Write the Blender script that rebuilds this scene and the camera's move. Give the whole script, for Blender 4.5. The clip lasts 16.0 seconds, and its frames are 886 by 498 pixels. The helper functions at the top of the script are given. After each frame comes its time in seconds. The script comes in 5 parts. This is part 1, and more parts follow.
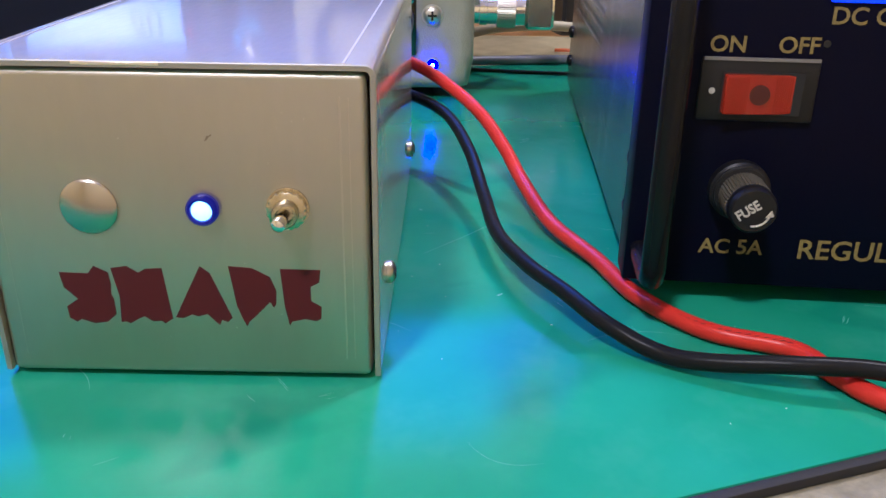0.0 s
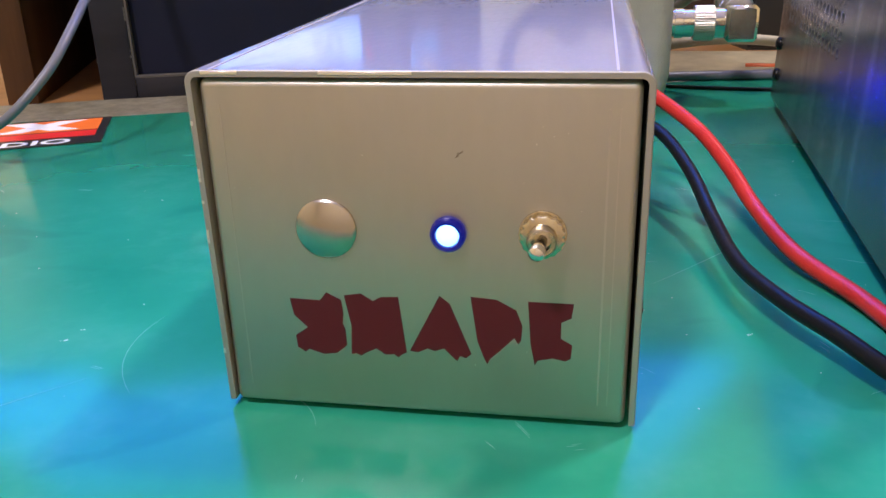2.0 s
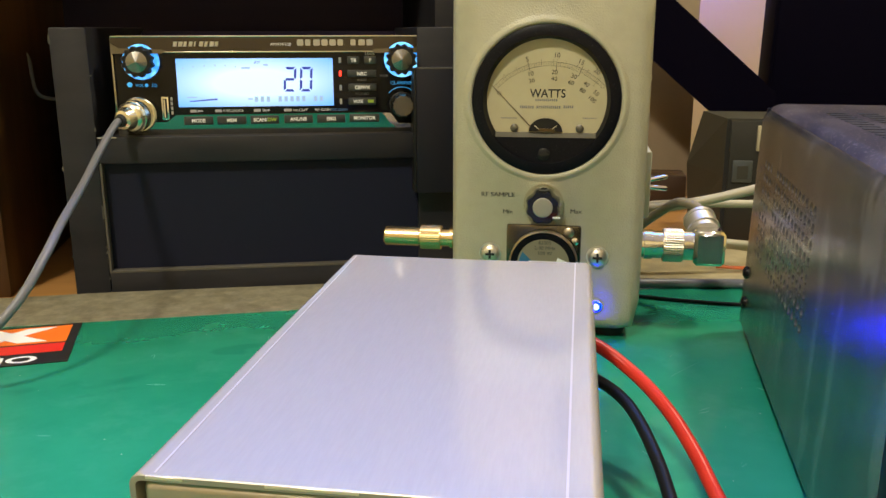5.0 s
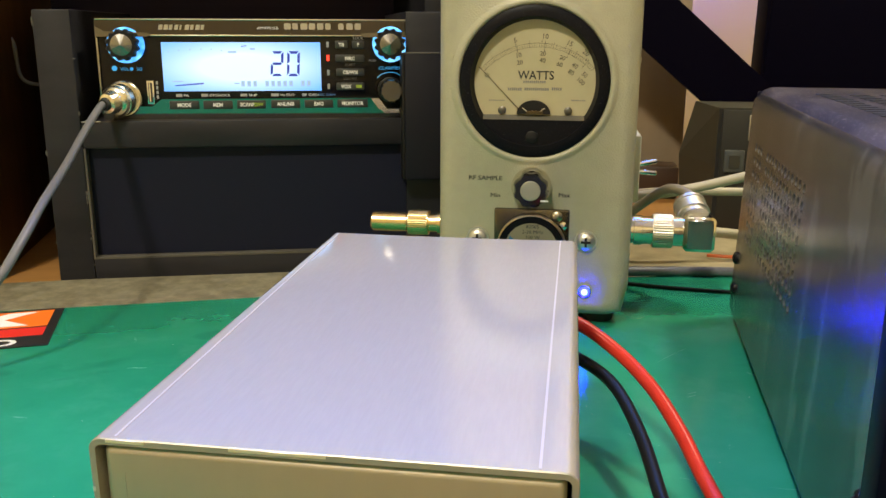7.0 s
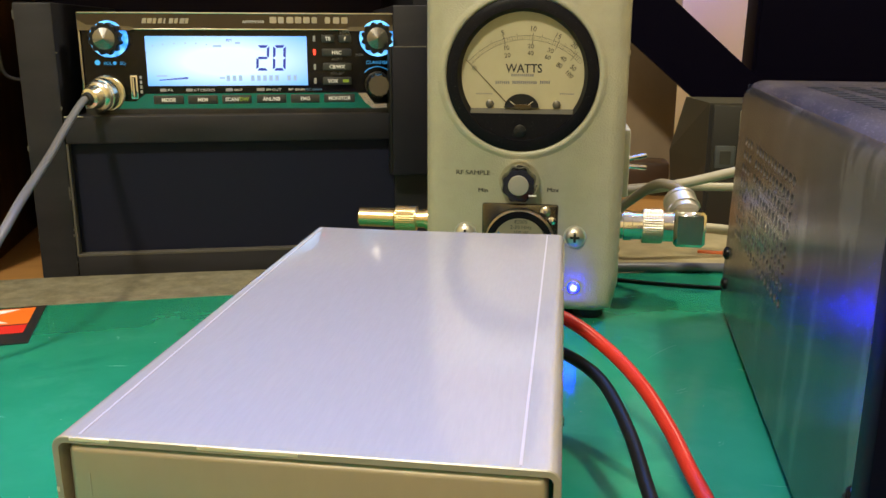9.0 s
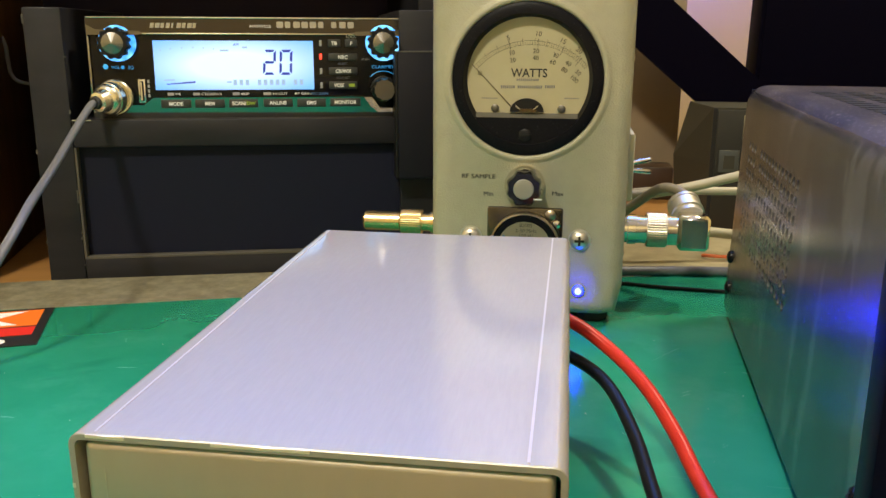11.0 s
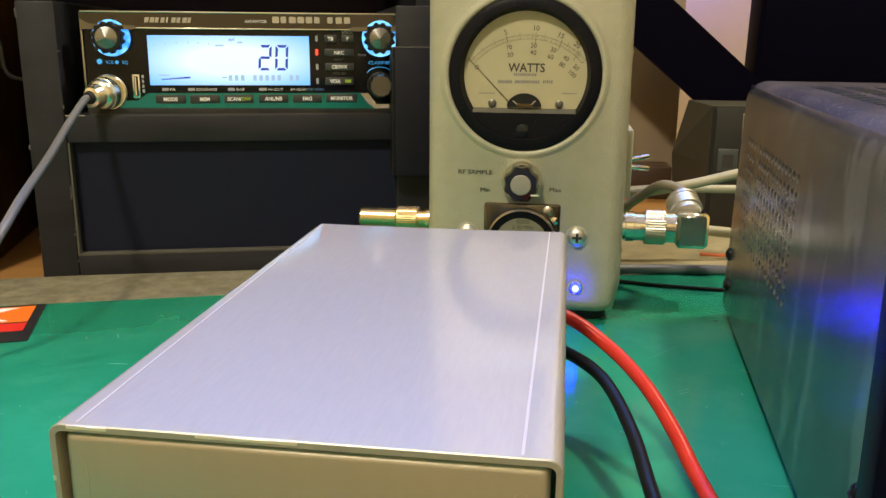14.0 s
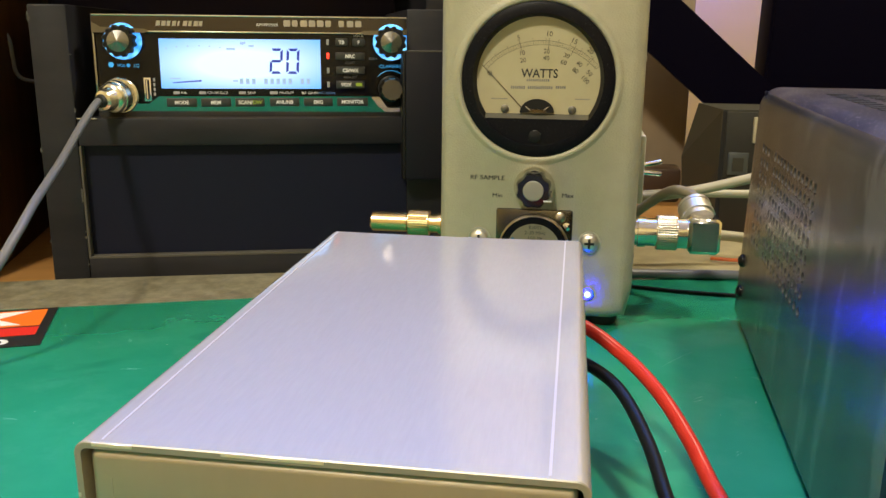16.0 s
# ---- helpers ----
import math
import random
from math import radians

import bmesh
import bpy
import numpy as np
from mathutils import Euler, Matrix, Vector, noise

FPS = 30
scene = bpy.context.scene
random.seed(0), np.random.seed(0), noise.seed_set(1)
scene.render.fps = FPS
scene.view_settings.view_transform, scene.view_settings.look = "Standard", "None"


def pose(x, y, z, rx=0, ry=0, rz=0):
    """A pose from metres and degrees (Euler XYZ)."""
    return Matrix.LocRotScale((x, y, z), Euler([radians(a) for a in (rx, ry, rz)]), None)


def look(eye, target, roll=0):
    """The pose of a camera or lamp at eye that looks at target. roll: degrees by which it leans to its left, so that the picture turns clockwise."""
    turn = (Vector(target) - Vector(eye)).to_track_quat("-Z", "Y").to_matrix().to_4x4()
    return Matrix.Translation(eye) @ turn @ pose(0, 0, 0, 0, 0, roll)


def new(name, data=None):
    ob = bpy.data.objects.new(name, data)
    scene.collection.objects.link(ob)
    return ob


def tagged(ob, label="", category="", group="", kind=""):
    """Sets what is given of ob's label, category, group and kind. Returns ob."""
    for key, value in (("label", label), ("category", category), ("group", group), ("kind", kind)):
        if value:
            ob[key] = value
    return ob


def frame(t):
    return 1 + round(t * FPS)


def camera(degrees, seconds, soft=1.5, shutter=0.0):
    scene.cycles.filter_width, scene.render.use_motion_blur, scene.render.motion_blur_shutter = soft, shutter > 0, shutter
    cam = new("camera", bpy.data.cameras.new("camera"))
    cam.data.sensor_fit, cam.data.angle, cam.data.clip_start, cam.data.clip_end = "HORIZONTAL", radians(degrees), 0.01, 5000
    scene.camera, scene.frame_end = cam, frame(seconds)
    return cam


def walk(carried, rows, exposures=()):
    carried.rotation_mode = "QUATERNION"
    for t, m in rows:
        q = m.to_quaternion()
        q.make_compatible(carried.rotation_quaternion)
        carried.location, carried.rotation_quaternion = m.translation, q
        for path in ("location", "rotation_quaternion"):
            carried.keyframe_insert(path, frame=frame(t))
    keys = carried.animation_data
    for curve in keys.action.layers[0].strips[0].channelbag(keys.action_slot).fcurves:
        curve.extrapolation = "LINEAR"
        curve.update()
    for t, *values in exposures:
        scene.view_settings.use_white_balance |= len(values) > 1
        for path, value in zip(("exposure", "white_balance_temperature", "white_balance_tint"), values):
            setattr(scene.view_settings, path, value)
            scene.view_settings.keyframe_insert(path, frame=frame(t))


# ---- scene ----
cam = camera(54.55, 16.0)
PATH = [
    (0.0, (0.0628, -0.1746, 0.1090), (0.06188, 0.19337, -0.04780), 0.92),
    (0.5, (0.0583, -0.1733, 0.1122), (0.02843, 0.19358, -0.04444), -0.09),
    (1.0, (0.0446, -0.1661, 0.1065), (-0.00348, 0.20085, -0.04529), -1.08),
    (1.5, (0.0409, -0.1549, 0.1021), (-0.01664, 0.21135, -0.04809), -1.35),
    (2.0, (0.0363, -0.1558, 0.1024), (-0.02791, 0.21049, -0.04494), -1.57),
    (2.5, (0.0371, -0.1560, 0.1045), (-0.03055, 0.21192, -0.03716), -1.45),
    (3.0, (0.0346, -0.1503, 0.1067), (-0.03348, 0.22078, -0.02607), -1.06),
    (3.3, (0.0352, -0.1401, 0.1286), (-0.03018, 0.23564, 0.00807), -0.95),
    (3.5, (0.0358, -0.1344, 0.1419), (-0.03003, 0.24303, 0.02708), -0.73),
    (3.8, (0.0350, -0.1323, 0.1538), (-0.02745, 0.24765, 0.04515), -0.42),
    (4.0, (0.0369, -0.1334, 0.1601), (-0.02548, 0.24705, 0.05336), -0.41),
    (4.2, (0.0382, -0.1354, 0.1595), (-0.02266, 0.24601, 0.05545), -0.22),
    (6.3, (0.0413, -0.1366, 0.1501), (-0.01530, 0.24715, 0.05250), 0.10),
    (6.5, (0.0417, -0.1364, 0.1490), (-0.01498, 0.24709, 0.05059), 0.25),
    (7.0, (0.0441, -0.1325, 0.1472), (-0.01215, 0.25092, 0.04801), 0.20),
    (7.5, (0.0449, -0.1308, 0.1448), (-0.01081, 0.25251, 0.04501), 0.16),
    (8.0, (0.0460, -0.1294, 0.1444), (-0.00856, 0.25403, 0.04438), 0.13),
    (8.5, (0.0476, -0.1279, 0.1449), (-0.00590, 0.25569, 0.04497), 0.16),
    (9.0, (0.0461, -0.1271, 0.1442), (-0.00683, 0.25663, 0.04459), 0.20),
    (9.2, (0.0457, -0.1268, 0.1443), (-0.00704, 0.25697, 0.04461), 0.24),
    (11.3, (0.0454, -0.1309, 0.1445), (-0.00965, 0.25330, 0.04753), 0.20),
    (11.5, (0.0459, -0.1314, 0.1446), (-0.00951, 0.25284, 0.04826), 0.14),
    (12.0, (0.0463, -0.1319, 0.1430), (-0.00866, 0.25275, 0.04785), 0.22),
    (12.5, (0.0474, -0.1293, 0.1425), (-0.00668, 0.25551, 0.04770), 0.34),
    (13.0, (0.0490, -0.1293, 0.1449), (-0.00430, 0.25557, 0.04979), 0.35),
    (13.5, (0.0476, -0.1268, 0.1414), (-0.00563, 0.25788, 0.04544), 0.41),
    (14.0, (0.0459, -0.1264, 0.1407), (-0.00779, 0.25795, 0.04388), 0.45),
    (14.5, (0.0447, -0.1258, 0.1398), (-0.00975, 0.25834, 0.04236), 0.47),
    (15.0, (0.0437, -0.1262, 0.1400), (-0.01131, 0.25776, 0.04230), 0.50),
    (15.5, (0.0424, -0.1259, 0.1389), (-0.01301, 0.25800, 0.04104), 0.56),
    (16.0, (0.0419, -0.1257, 0.1440), (-0.01366, 0.25816, 0.04636), 0.58),
]
EXPOSURES = [(0.0, 0.07, 5080, 31), (1.0, 0.02, 5180, 34), (2.0, 0.0, 5350, 36), (2.8, 0.05, 5450, 33), (3.3, 0.25, 5480, 22), (3.6, 0.27, 5750, 16), (4.1, 0.0, 6300, 11), (6.5, 0.03, 6550, 9), (16.0, 0.03, 6550, 9)]
walk(cam, [(t, look(eye, target, roll)) for t, eye, target, roll in PATH], EXPOSURES)
# ---- end of path ----
# ---- light ----
world = bpy.data.worlds.new("world")
scene.world = world
world.use_nodes = True
world.node_tree.nodes["Background"].inputs[0].default_value = (0.30, 0.26, 0.22, 1)
world.node_tree.nodes["Background"].inputs[1].default_value = 0.05


def area_lamp(name, m, sx, sy, watts, colour):
    d = bpy.data.lights.new(name, "AREA")
    d.shape, d.size, d.size_y, d.energy, d.color = "RECTANGLE", sx, sy, watts, colour
    ob = new(name, d)
    ob.matrix_world = m
    return ob


# two ceiling fixtures: one before the bench, one over its far end
area_lamp("ceiling_lamp", look((-0.38, -1.00, 1.655), (0.0, 0.15, 0.0)), 0.20, 0.14, 34.0, (0.97, 0.88, 0.67))
area_lamp("ceiling_lamp", look((0.66, 0.56, 1.655), (0.05, 0.2, 0.0)), 0.16, 0.12, 20.0, (0.97, 0.88, 0.67))
# violet strip light close to the wall behind the bench
area_lamp("violet_strip_lamp", look((0.195, 0.925, 0.240), (0.222, 0.990, 0.185)), 0.26, 0.012, 0.26, (0.17, 0.12, 1.0))


# ---- materials ----
def mat(name, colour=(0.5, 0.5, 0.5), rough=0.5, metal=0.0, coat=0.0, coat_rough=0.05, spec=0.5, emit=None, power=0.0):
    m = bpy.data.materials.new(name)
    m.use_nodes = True
    b = m.node_tree.nodes["Principled BSDF"]
    b.inputs["Base Color"].default_value = (*colour, 1)
    b.inputs["Roughness"].default_value = rough
    b.inputs["Metallic"].default_value = metal
    b.inputs["Coat Weight"].default_value = coat
    b.inputs["Coat Roughness"].default_value = coat_rough
    b.inputs["Specular IOR Level"].default_value = spec
    if emit:
        b.inputs["Emission Color"].default_value = (*emit, 1)
        b.inputs["Emission Strength"].default_value = power
    return m


def node(m, kind, **values):
    n = m.node_tree.nodes.new(kind)
    for k, v in values.items():
        n.inputs[k.replace("_", " ")].default_value = v
    return n


def link(m, a, b):
    m.node_tree.links.new(a, b)


def coords(m, scale=(1, 1, 1)):
    tc = m.node_tree.nodes.new("ShaderNodeTexCoord")
    mp = m.node_tree.nodes.new("ShaderNodeMapping")
    mp.inputs["Scale"].default_value = scale
    link(m, tc.outputs["Object"], mp.inputs["Vector"])
    return mp.outputs["Vector"]


def tone(m, scale, colours, stretch=(1, 1, 1), detail=6.0, low=0.3, high=0.7, rough=None):
    """Base colour (and roughness) that wander between two values over a noise of that many features per metre."""
    n = node(m, "ShaderNodeTexNoise", Scale=scale, Detail=detail, Roughness=0.6)
    link(m, coords(m, stretch), n.inputs["Vector"])
    r = m.node_tree.nodes.new("ShaderNodeValToRGB")
    r.color_ramp.elements[0].position, r.color_ramp.elements[1].position = low, high
    r.color_ramp.elements[0].color, r.color_ramp.elements[1].color = (*colours[0], 1), (*colours[1], 1)
    link(m, n.outputs["Fac"], r.inputs["Fac"])
    b = m.node_tree.nodes["Principled BSDF"]
    link(m, r.outputs["Color"], b.inputs["Base Color"])
    if rough:
        k = m.node_tree.nodes.new("ShaderNodeMapRange")
        k.inputs["To Min"].default_value, k.inputs["To Max"].default_value = rough
        link(m, n.outputs["Fac"], k.inputs["Value"])
        link(m, k.outputs["Result"], b.inputs["Roughness"])
    return m


def relief(m, scale, strength, distance, stretch=(1, 1, 1), detail=3.0):
    """Fine relief by noise."""
    n = node(m, "ShaderNodeTexNoise", Scale=scale, Detail=detail)
    link(m, coords(m, stretch), n.inputs["Vector"])
    bump = node(m, "ShaderNodeBump", Strength=strength, Distance=distance)
    link(m, n.outputs["Fac"], bump.inputs["Height"])
    b = m.node_tree.nodes["Principled BSDF"]
    if b.inputs["Normal"].is_linked:
        link(m, b.inputs["Normal"].links[0].from_socket, bump.inputs["Normal"])
    link(m, bump.outputs["Normal"], b.inputs["Normal"])
    return m


def dusty(m, pale, smear_scale, smear_stretch, smear=0.5, specks=900, few=0.70, rim=(0.46, 0.68)):
    """Wiped smears with clear edges, and specks of dust, over what the base colour is."""
    nt, b = m.node_tree, m.node_tree.nodes["Principled BSDF"]
    source = b.inputs["Base Color"].links[0].from_socket
    for scale, stretch, lo, hi, amount in ((smear_scale, smear_stretch, *rim, smear), (specks, (1, 1, 1), few, few + 0.04, 0.8)):
        n = node(m, "ShaderNodeTexNoise", Scale=scale, Detail=2.0)
        link(m, coords(m, stretch), n.inputs["Vector"])
        r = nt.nodes.new("ShaderNodeMapRange")
        r.inputs["From Min"].default_value, r.inputs["From Max"].default_value, r.inputs["To Max"].default_value = lo, hi, amount
        link(m, n.outputs["Fac"], r.inputs["Value"])
        mix = nt.nodes.new("ShaderNodeMix")
        mix.data_type = "RGBA"
        link(m, r.outputs["Result"], mix.inputs["Factor"])
        link(m, source, mix.inputs["A"])
        mix.inputs["B"].default_value = (*pale, 1)
        source = mix.outputs["Result"]
    link(m, source, b.inputs["Base Color"])
    return m


ALU = relief(tone(mat("brushed_aluminium", (0.52, 0.48, 0.42), 0.46, 0.28, coat=1.0, coat_rough=0.06), 1400, ((0.448, 0.402, 0.302), (0.484, 0.434, 0.327)), (1, 0.10, 1), rough=(0.46, 0.50)), 900, 0.025, 0.0003, (1.0, 0.10, 1.0))
ALU_FRONT = relief(relief(tone(mat("satin_aluminium_panel", (0.50, 0.47, 0.41), 0.38, 0.96), 260, ((0.472, 0.450, 0.380), (0.492, 0.470, 0.400)), (1.0, 1.0, 0.35), rough=(0.37, 0.42)), 700, 0.03, 0.0003, (1.0, 1.0, 0.05)), 1800, 0.08, 0.0002)
ALU_EDGE = relief(mat("cut_aluminium_edge", (0.40, 0.385, 0.345), 0.48, 0.8), 600, 0.15, 0.0004)
FILM = mat("clear_film_edge", (0.50, 0.45, 0.40), 0.42)
ALU.node_tree.nodes["Principled BSDF"].inputs["Coat IOR"].default_value = 2.25


def smudged_film(m):
    """The protective film is clear in places and hazy with handling in others."""
    n = node(m, "ShaderNodeTexNoise", Scale=75.0, Detail=4.0, Roughness=0.6)
    link(m, coords(m), n.inputs["Vector"])
    k = m.node_tree.nodes.new("ShaderNodeMapRange")
    k.inputs["From Min"].default_value, k.inputs["From Max"].default_value = 0.35, 0.68
    k.inputs["To Min"].default_value, k.inputs["To Max"].default_value = 0.045, 0.105
    link(m, n.outputs["Fac"], k.inputs["Value"])
    link(m, k.outputs["Result"], m.node_tree.nodes["Principled BSDF"].inputs["Coat Roughness"])
    # the film itself lies slightly wavy
    last = None
    for scale, strength, stretch in ((110.0, 0.16, (1, 0.6, 1)), (620.0, 0.14, (1, 0.3, 1))):
        wave = node(m, "ShaderNodeTexNoise", Scale=scale, Detail=2.0)
        link(m, coords(m, stretch), wave.inputs["Vector"])
        bump = node(m, "ShaderNodeBump", Strength=strength, Distance=0.0003)
        link(m, wave.outputs["Fac"], bump.inputs["Height"])
        if last:
            link(m, last, bump.inputs["Normal"])
        last = bump.outputs["Normal"]
    link(m, last, m.node_tree.nodes["Principled BSDF"].inputs["Coat Normal"])


smudged_film(ALU)
GAP = mat("dark_inside", (0.008, 0.008, 0.008), 0.8)
CHROME = mat("polished_chrome", (0.80, 0.79, 0.77), 0.10, 1.0)
WARM_CHROME = relief(mat("warm_plated_metal", (0.86, 0.81, 0.66), 0.24, 1.0), 700, 0.06, 0.0002)
COAX_NICKEL = mat("bright_nickel", (0.76, 0.73, 0.66), 0.13, 1.0)
SATIN_NICKEL = relief(mat("satin_nickel", (0.66, 0.63, 0.56), 0.36, 0.9), 900, 0.06, 0.0002)
DULL_SCREW = relief(mat("dull_nickel_screw", (0.70, 0.67, 0.60), 0.40, 0.9), 900, 0.08, 0.0002)
NICKEL = relief(mat("nickel_plate", (0.56, 0.50, 0.40), 0.33, 1.0), 500, 0.05, 0.0002)
SWITCH_PLATE = mat("yellowed_nickel_plate", (0.60, 0.52, 0.36), 0.24, 1.0)
BRASSY = mat("pale_gold_plate", (0.86, 0.66, 0.34), 0.26, 1.0)
LOGO_RED = relief(mat("dark_red_vinyl", (0.070, 0.006, 0.010), 0.50, spec=0.3), 2500, 0.05, 0.0002)
BLUE_LENS = mat("blue_lit_lens", (0.3, 0.5, 1.0), 0.3, emit=(0.30, 0.62, 1.0), power=2.6)
BLUE_RIM = mat("blue_glowing_rim", (0.01, 0.01, 0.08), 0.2, 0.4, emit=(0.01, 0.01, 0.5), power=0.22)
BLUE_LED = mat("blue_light_emitting_diode", (0.05, 0.05, 0.9), 0.2, emit=(0.00005, 0.0002, 1.0), power=400.0)
LED_CORE = mat("white_blue_diode_core", (0.5, 0.7, 1.0), 0.2, emit=(0.55, 0.80, 1.0), power=1.6)
RED_WIRE = relief(tone(mat("red_insulation", (0.55, 0.02, 0.025), 0.30, spec=0.16), 90, ((0.46, 0.024, 0.014), (0.60, 0.042, 0.022))), 300, 0.06, 0.0006)
BLACK_WIRE = relief(mat("black_insulation", (0.011, 0.011, 0.011), 0.32, spec=0.08), 250, 0.16, 0.0010)
GREY_WIRE = relief(mat("grey_rubber_cord", (0.135, 0.135, 0.152), 0.42), 400, 0.08, 0.0004)
WHITE_WIRE = mat("cream_cable", (0.40, 0.36, 0.25), 0.45)
ORANGE_WIRE = mat("orange_wire", (0.70, 0.16, 0.05), 0.45)
STEEL_PAINT = dusty(relief(tone(mat("dark_grey_painted_steel", (0.06, 0.058, 0.055), 0.26, 0.82, spec=0.50), 45, ((0.100, 0.099, 0.092), (0.148, 0.147, 0.138)), (1, 1, 0.2), low=0.38, high=0.75, rough=(0.20, 0.30)), 900, 0.03, 0.0002), (0.26, 0.25, 0.235), 38, (1, 1, 0.12), 0.40)
dusty(STEEL_PAINT, (0.42, 0.41, 0.39), 62, (1, 1, 0.22), 0.42, 1300, 0.72, (0.595, 0.625))
# dusty top of the same sheet, base colour darkened and warmed against the screen's light
STEEL_TOP = dusty(relief(tone(mat("darkened_dusty_steel", (0.03, 0.026, 0.034), 0.6, 0.0, spec=0.12), 60, ((0.0125, 0.0090, 0.0072), (0.034, 0.025, 0.019)), low=0.35, high=0.7, rough=(0.55, 0.7)), 900, 0.05, 0.0003), (0.155, 0.122, 0.098), 40, (1, 0.5, 1), 0.28, 800, 0.62)
ARM_BLACK = relief(mat("matt_black_steel", (0.0018, 0.0012, 0.0065), 0.55, spec=0.035), 1200, 0.06, 0.0002)
BLACK_PANEL = relief(mat("black_painted_panel", (0.0022, 0.0024, 0.0105), 0.42, spec=0.08), 1200, 0.05, 0.0002)
BLACK_METAL = mat("black_enamelled_steel", (0.006, 0.006, 0.007), 0.26, 0.0, spec=0.18)
BLACK_PLASTIC = relief(mat("black_plastic", (0.008, 0.008, 0.009), 0.40, spec=0.3), 1500, 0.06, 0.0002)
GREY_PLASTIC = mat("grey_switch_plate", (0.012, 0.0115, 0.0115), 0.45, spec=0.25)
GOLD_PRINT = tone(mat("worn_gold_print", (0.22, 0.165, 0.045), 0.5), 900, ((0.14, 0.105, 0.030), (0.26, 0.195, 0.050)))
WHITE_PRINT = mat("white_print", (0.75, 0.75, 0.75), 0.5)
WORN_WHITE = tone(mat("worn_white_print", (0.45, 0.43, 0.37), 0.5), 1500, ((0.30, 0.285, 0.24), (0.56, 0.54, 0.47)))
BLACK_PRINT = mat("black_print", (0.02, 0.02, 0.02), 0.6)
GREY_PRINT = mat("grey_print", (0.16, 0.16, 0.17), 0.6)
ROCKER_RED = mat("translucent_red_rocker", (0.21, 0.009, 0.002), 0.20, emit=(1.0, 0.09, 0.01), power=0.06)
HAMMER = relief(relief(tone(mat("grey_hammertone_paint", (0.36, 0.355, 0.28), 0.36, 0.0), 70, ((0.34, 0.328, 0.238), (0.39, 0.378, 0.280))), 1200, 0.36, 0.0006, detail=0.5), 2600, 0.20, 0.0003)
DIAL = relief(tone(mat("cream_dial_card", (0.41, 0.37, 0.235), 0.6), 60, ((0.39, 0.35, 0.218), (0.43, 0.39, 0.25))), 900, 0.03, 0.0002)
BEZEL = relief(tone(mat("dusty_black_bakelite", (0.018, 0.018, 0.018), 0.40, spec=0.10), 1300, ((0.006, 0.006, 0.0085), (0.085, 0.085, 0.085)), low=0.62, high=0.80), 900, 0.06, 0.0002)
SILVER_CAP = relief(mat("satin_silver_cap", (0.36, 0.35, 0.30), 0.42, 0.4), 900, 0.05, 0.0002)
LABEL_CREAM = mat("cream_label", (0.19, 0.175, 0.12), 0.45)
LABEL_BLUE = mat("blue_label", (0.02, 0.12, 0.25), 0.45)
RUBBER = mat("black_rubber", (0.012, 0.012, 0.012), 0.7)
DARK_CHROME = mat("dark_chrome_trim", (0.36, 0.35, 0.34), 0.07, 1.0)
SMOKED = mat("smoked_chrome", (0.085, 0.075, 0.068), 0.12, 1.0)
EMBLEM = mat("dull_silver_emblem", (0.48, 0.46, 0.42), 0.28, 0.7)
GLOSS_BLACK = mat("gloss_black_fascia", (0.006, 0.005, 0.005), 0.14, spec=0.3)
LCD = mat("lit_lcd", (0.10, 0.13, 0.16), 0.25, emit=(0.42, 0.66, 0.90), power=0.76)
def lcd_backlight(m):
    """The backlight is whiter in the middle of the panel than at its border."""
    nt = m.node_tree
    tc = nt.nodes.new("ShaderNodeTexCoord")
    mp = nt.nodes.new("ShaderNodeMapping")
    mp.inputs["Location"].default_value, mp.inputs["Scale"].default_value = (-0.70, 0.0, -0.77), (8.3, 0.0, 26.5)
    gr = nt.nodes.new("ShaderNodeTexGradient")
    gr.gradient_type = "QUADRATIC_SPHERE"
    rp = nt.nodes.new("ShaderNodeValToRGB")
    rp.color_ramp.elements[0].position, rp.color_ramp.elements[1].position = 0.16, 0.62
    rp.color_ramp.elements[0].color, rp.color_ramp.elements[1].color = (0.09, 0.60, 1.70, 1), (1.08, 1.38, 1.60, 1)
    link(m, tc.outputs["Object"], mp.inputs["Vector"])
    link(m, mp.outputs["Vector"], gr.inputs["Vector"])
    link(m, gr.outputs["Fac"], rp.inputs["Fac"])
    link(m, rp.outputs["Color"], nt.nodes["Principled BSDF"].inputs["Emission Color"])


lcd_backlight(LCD)
CYAN_DIM = mat("dull_blue_print", (0.08, 0.20, 0.42), 0.5)
LCD_INK = mat("dark_blue_lcd_segment", (0.01, 0.02, 0.16), 0.4, emit=(0.045, 0.07, 0.50), power=0.62)
LCD_GHOST = mat("faint_lcd_segment", (0.08, 0.12, 0.17), 0.4, emit=(0.36, 0.50, 0.66), power=0.95)
CYAN_GLOW = mat("cyan_light_ring", (0.1, 0.4, 0.7), 0.3, emit=(0.05, 0.40, 1.0), power=1.6)
def ring_light(m):
    """The ring is lit unevenly round its edge."""
    n = node(m, "ShaderNodeTexNoise", Scale=170.0, Detail=1.0)
    link(m, coords(m), n.inputs["Vector"])
    rp = m.node_tree.nodes.new("ShaderNodeValToRGB")
    rp.color_ramp.elements[0].position, rp.color_ramp.elements[1].position = 0.36, 0.68
    rp.color_ramp.elements[0].color, rp.color_ramp.elements[1].color = (0.015, 0.20, 0.75, 1), (0.22, 0.62, 1.0, 1)
    link(m, n.outputs["Fac"], rp.inputs["Fac"])
    link(m, rp.outputs["Color"], m.node_tree.nodes["Principled BSDF"].inputs["Emission Color"])


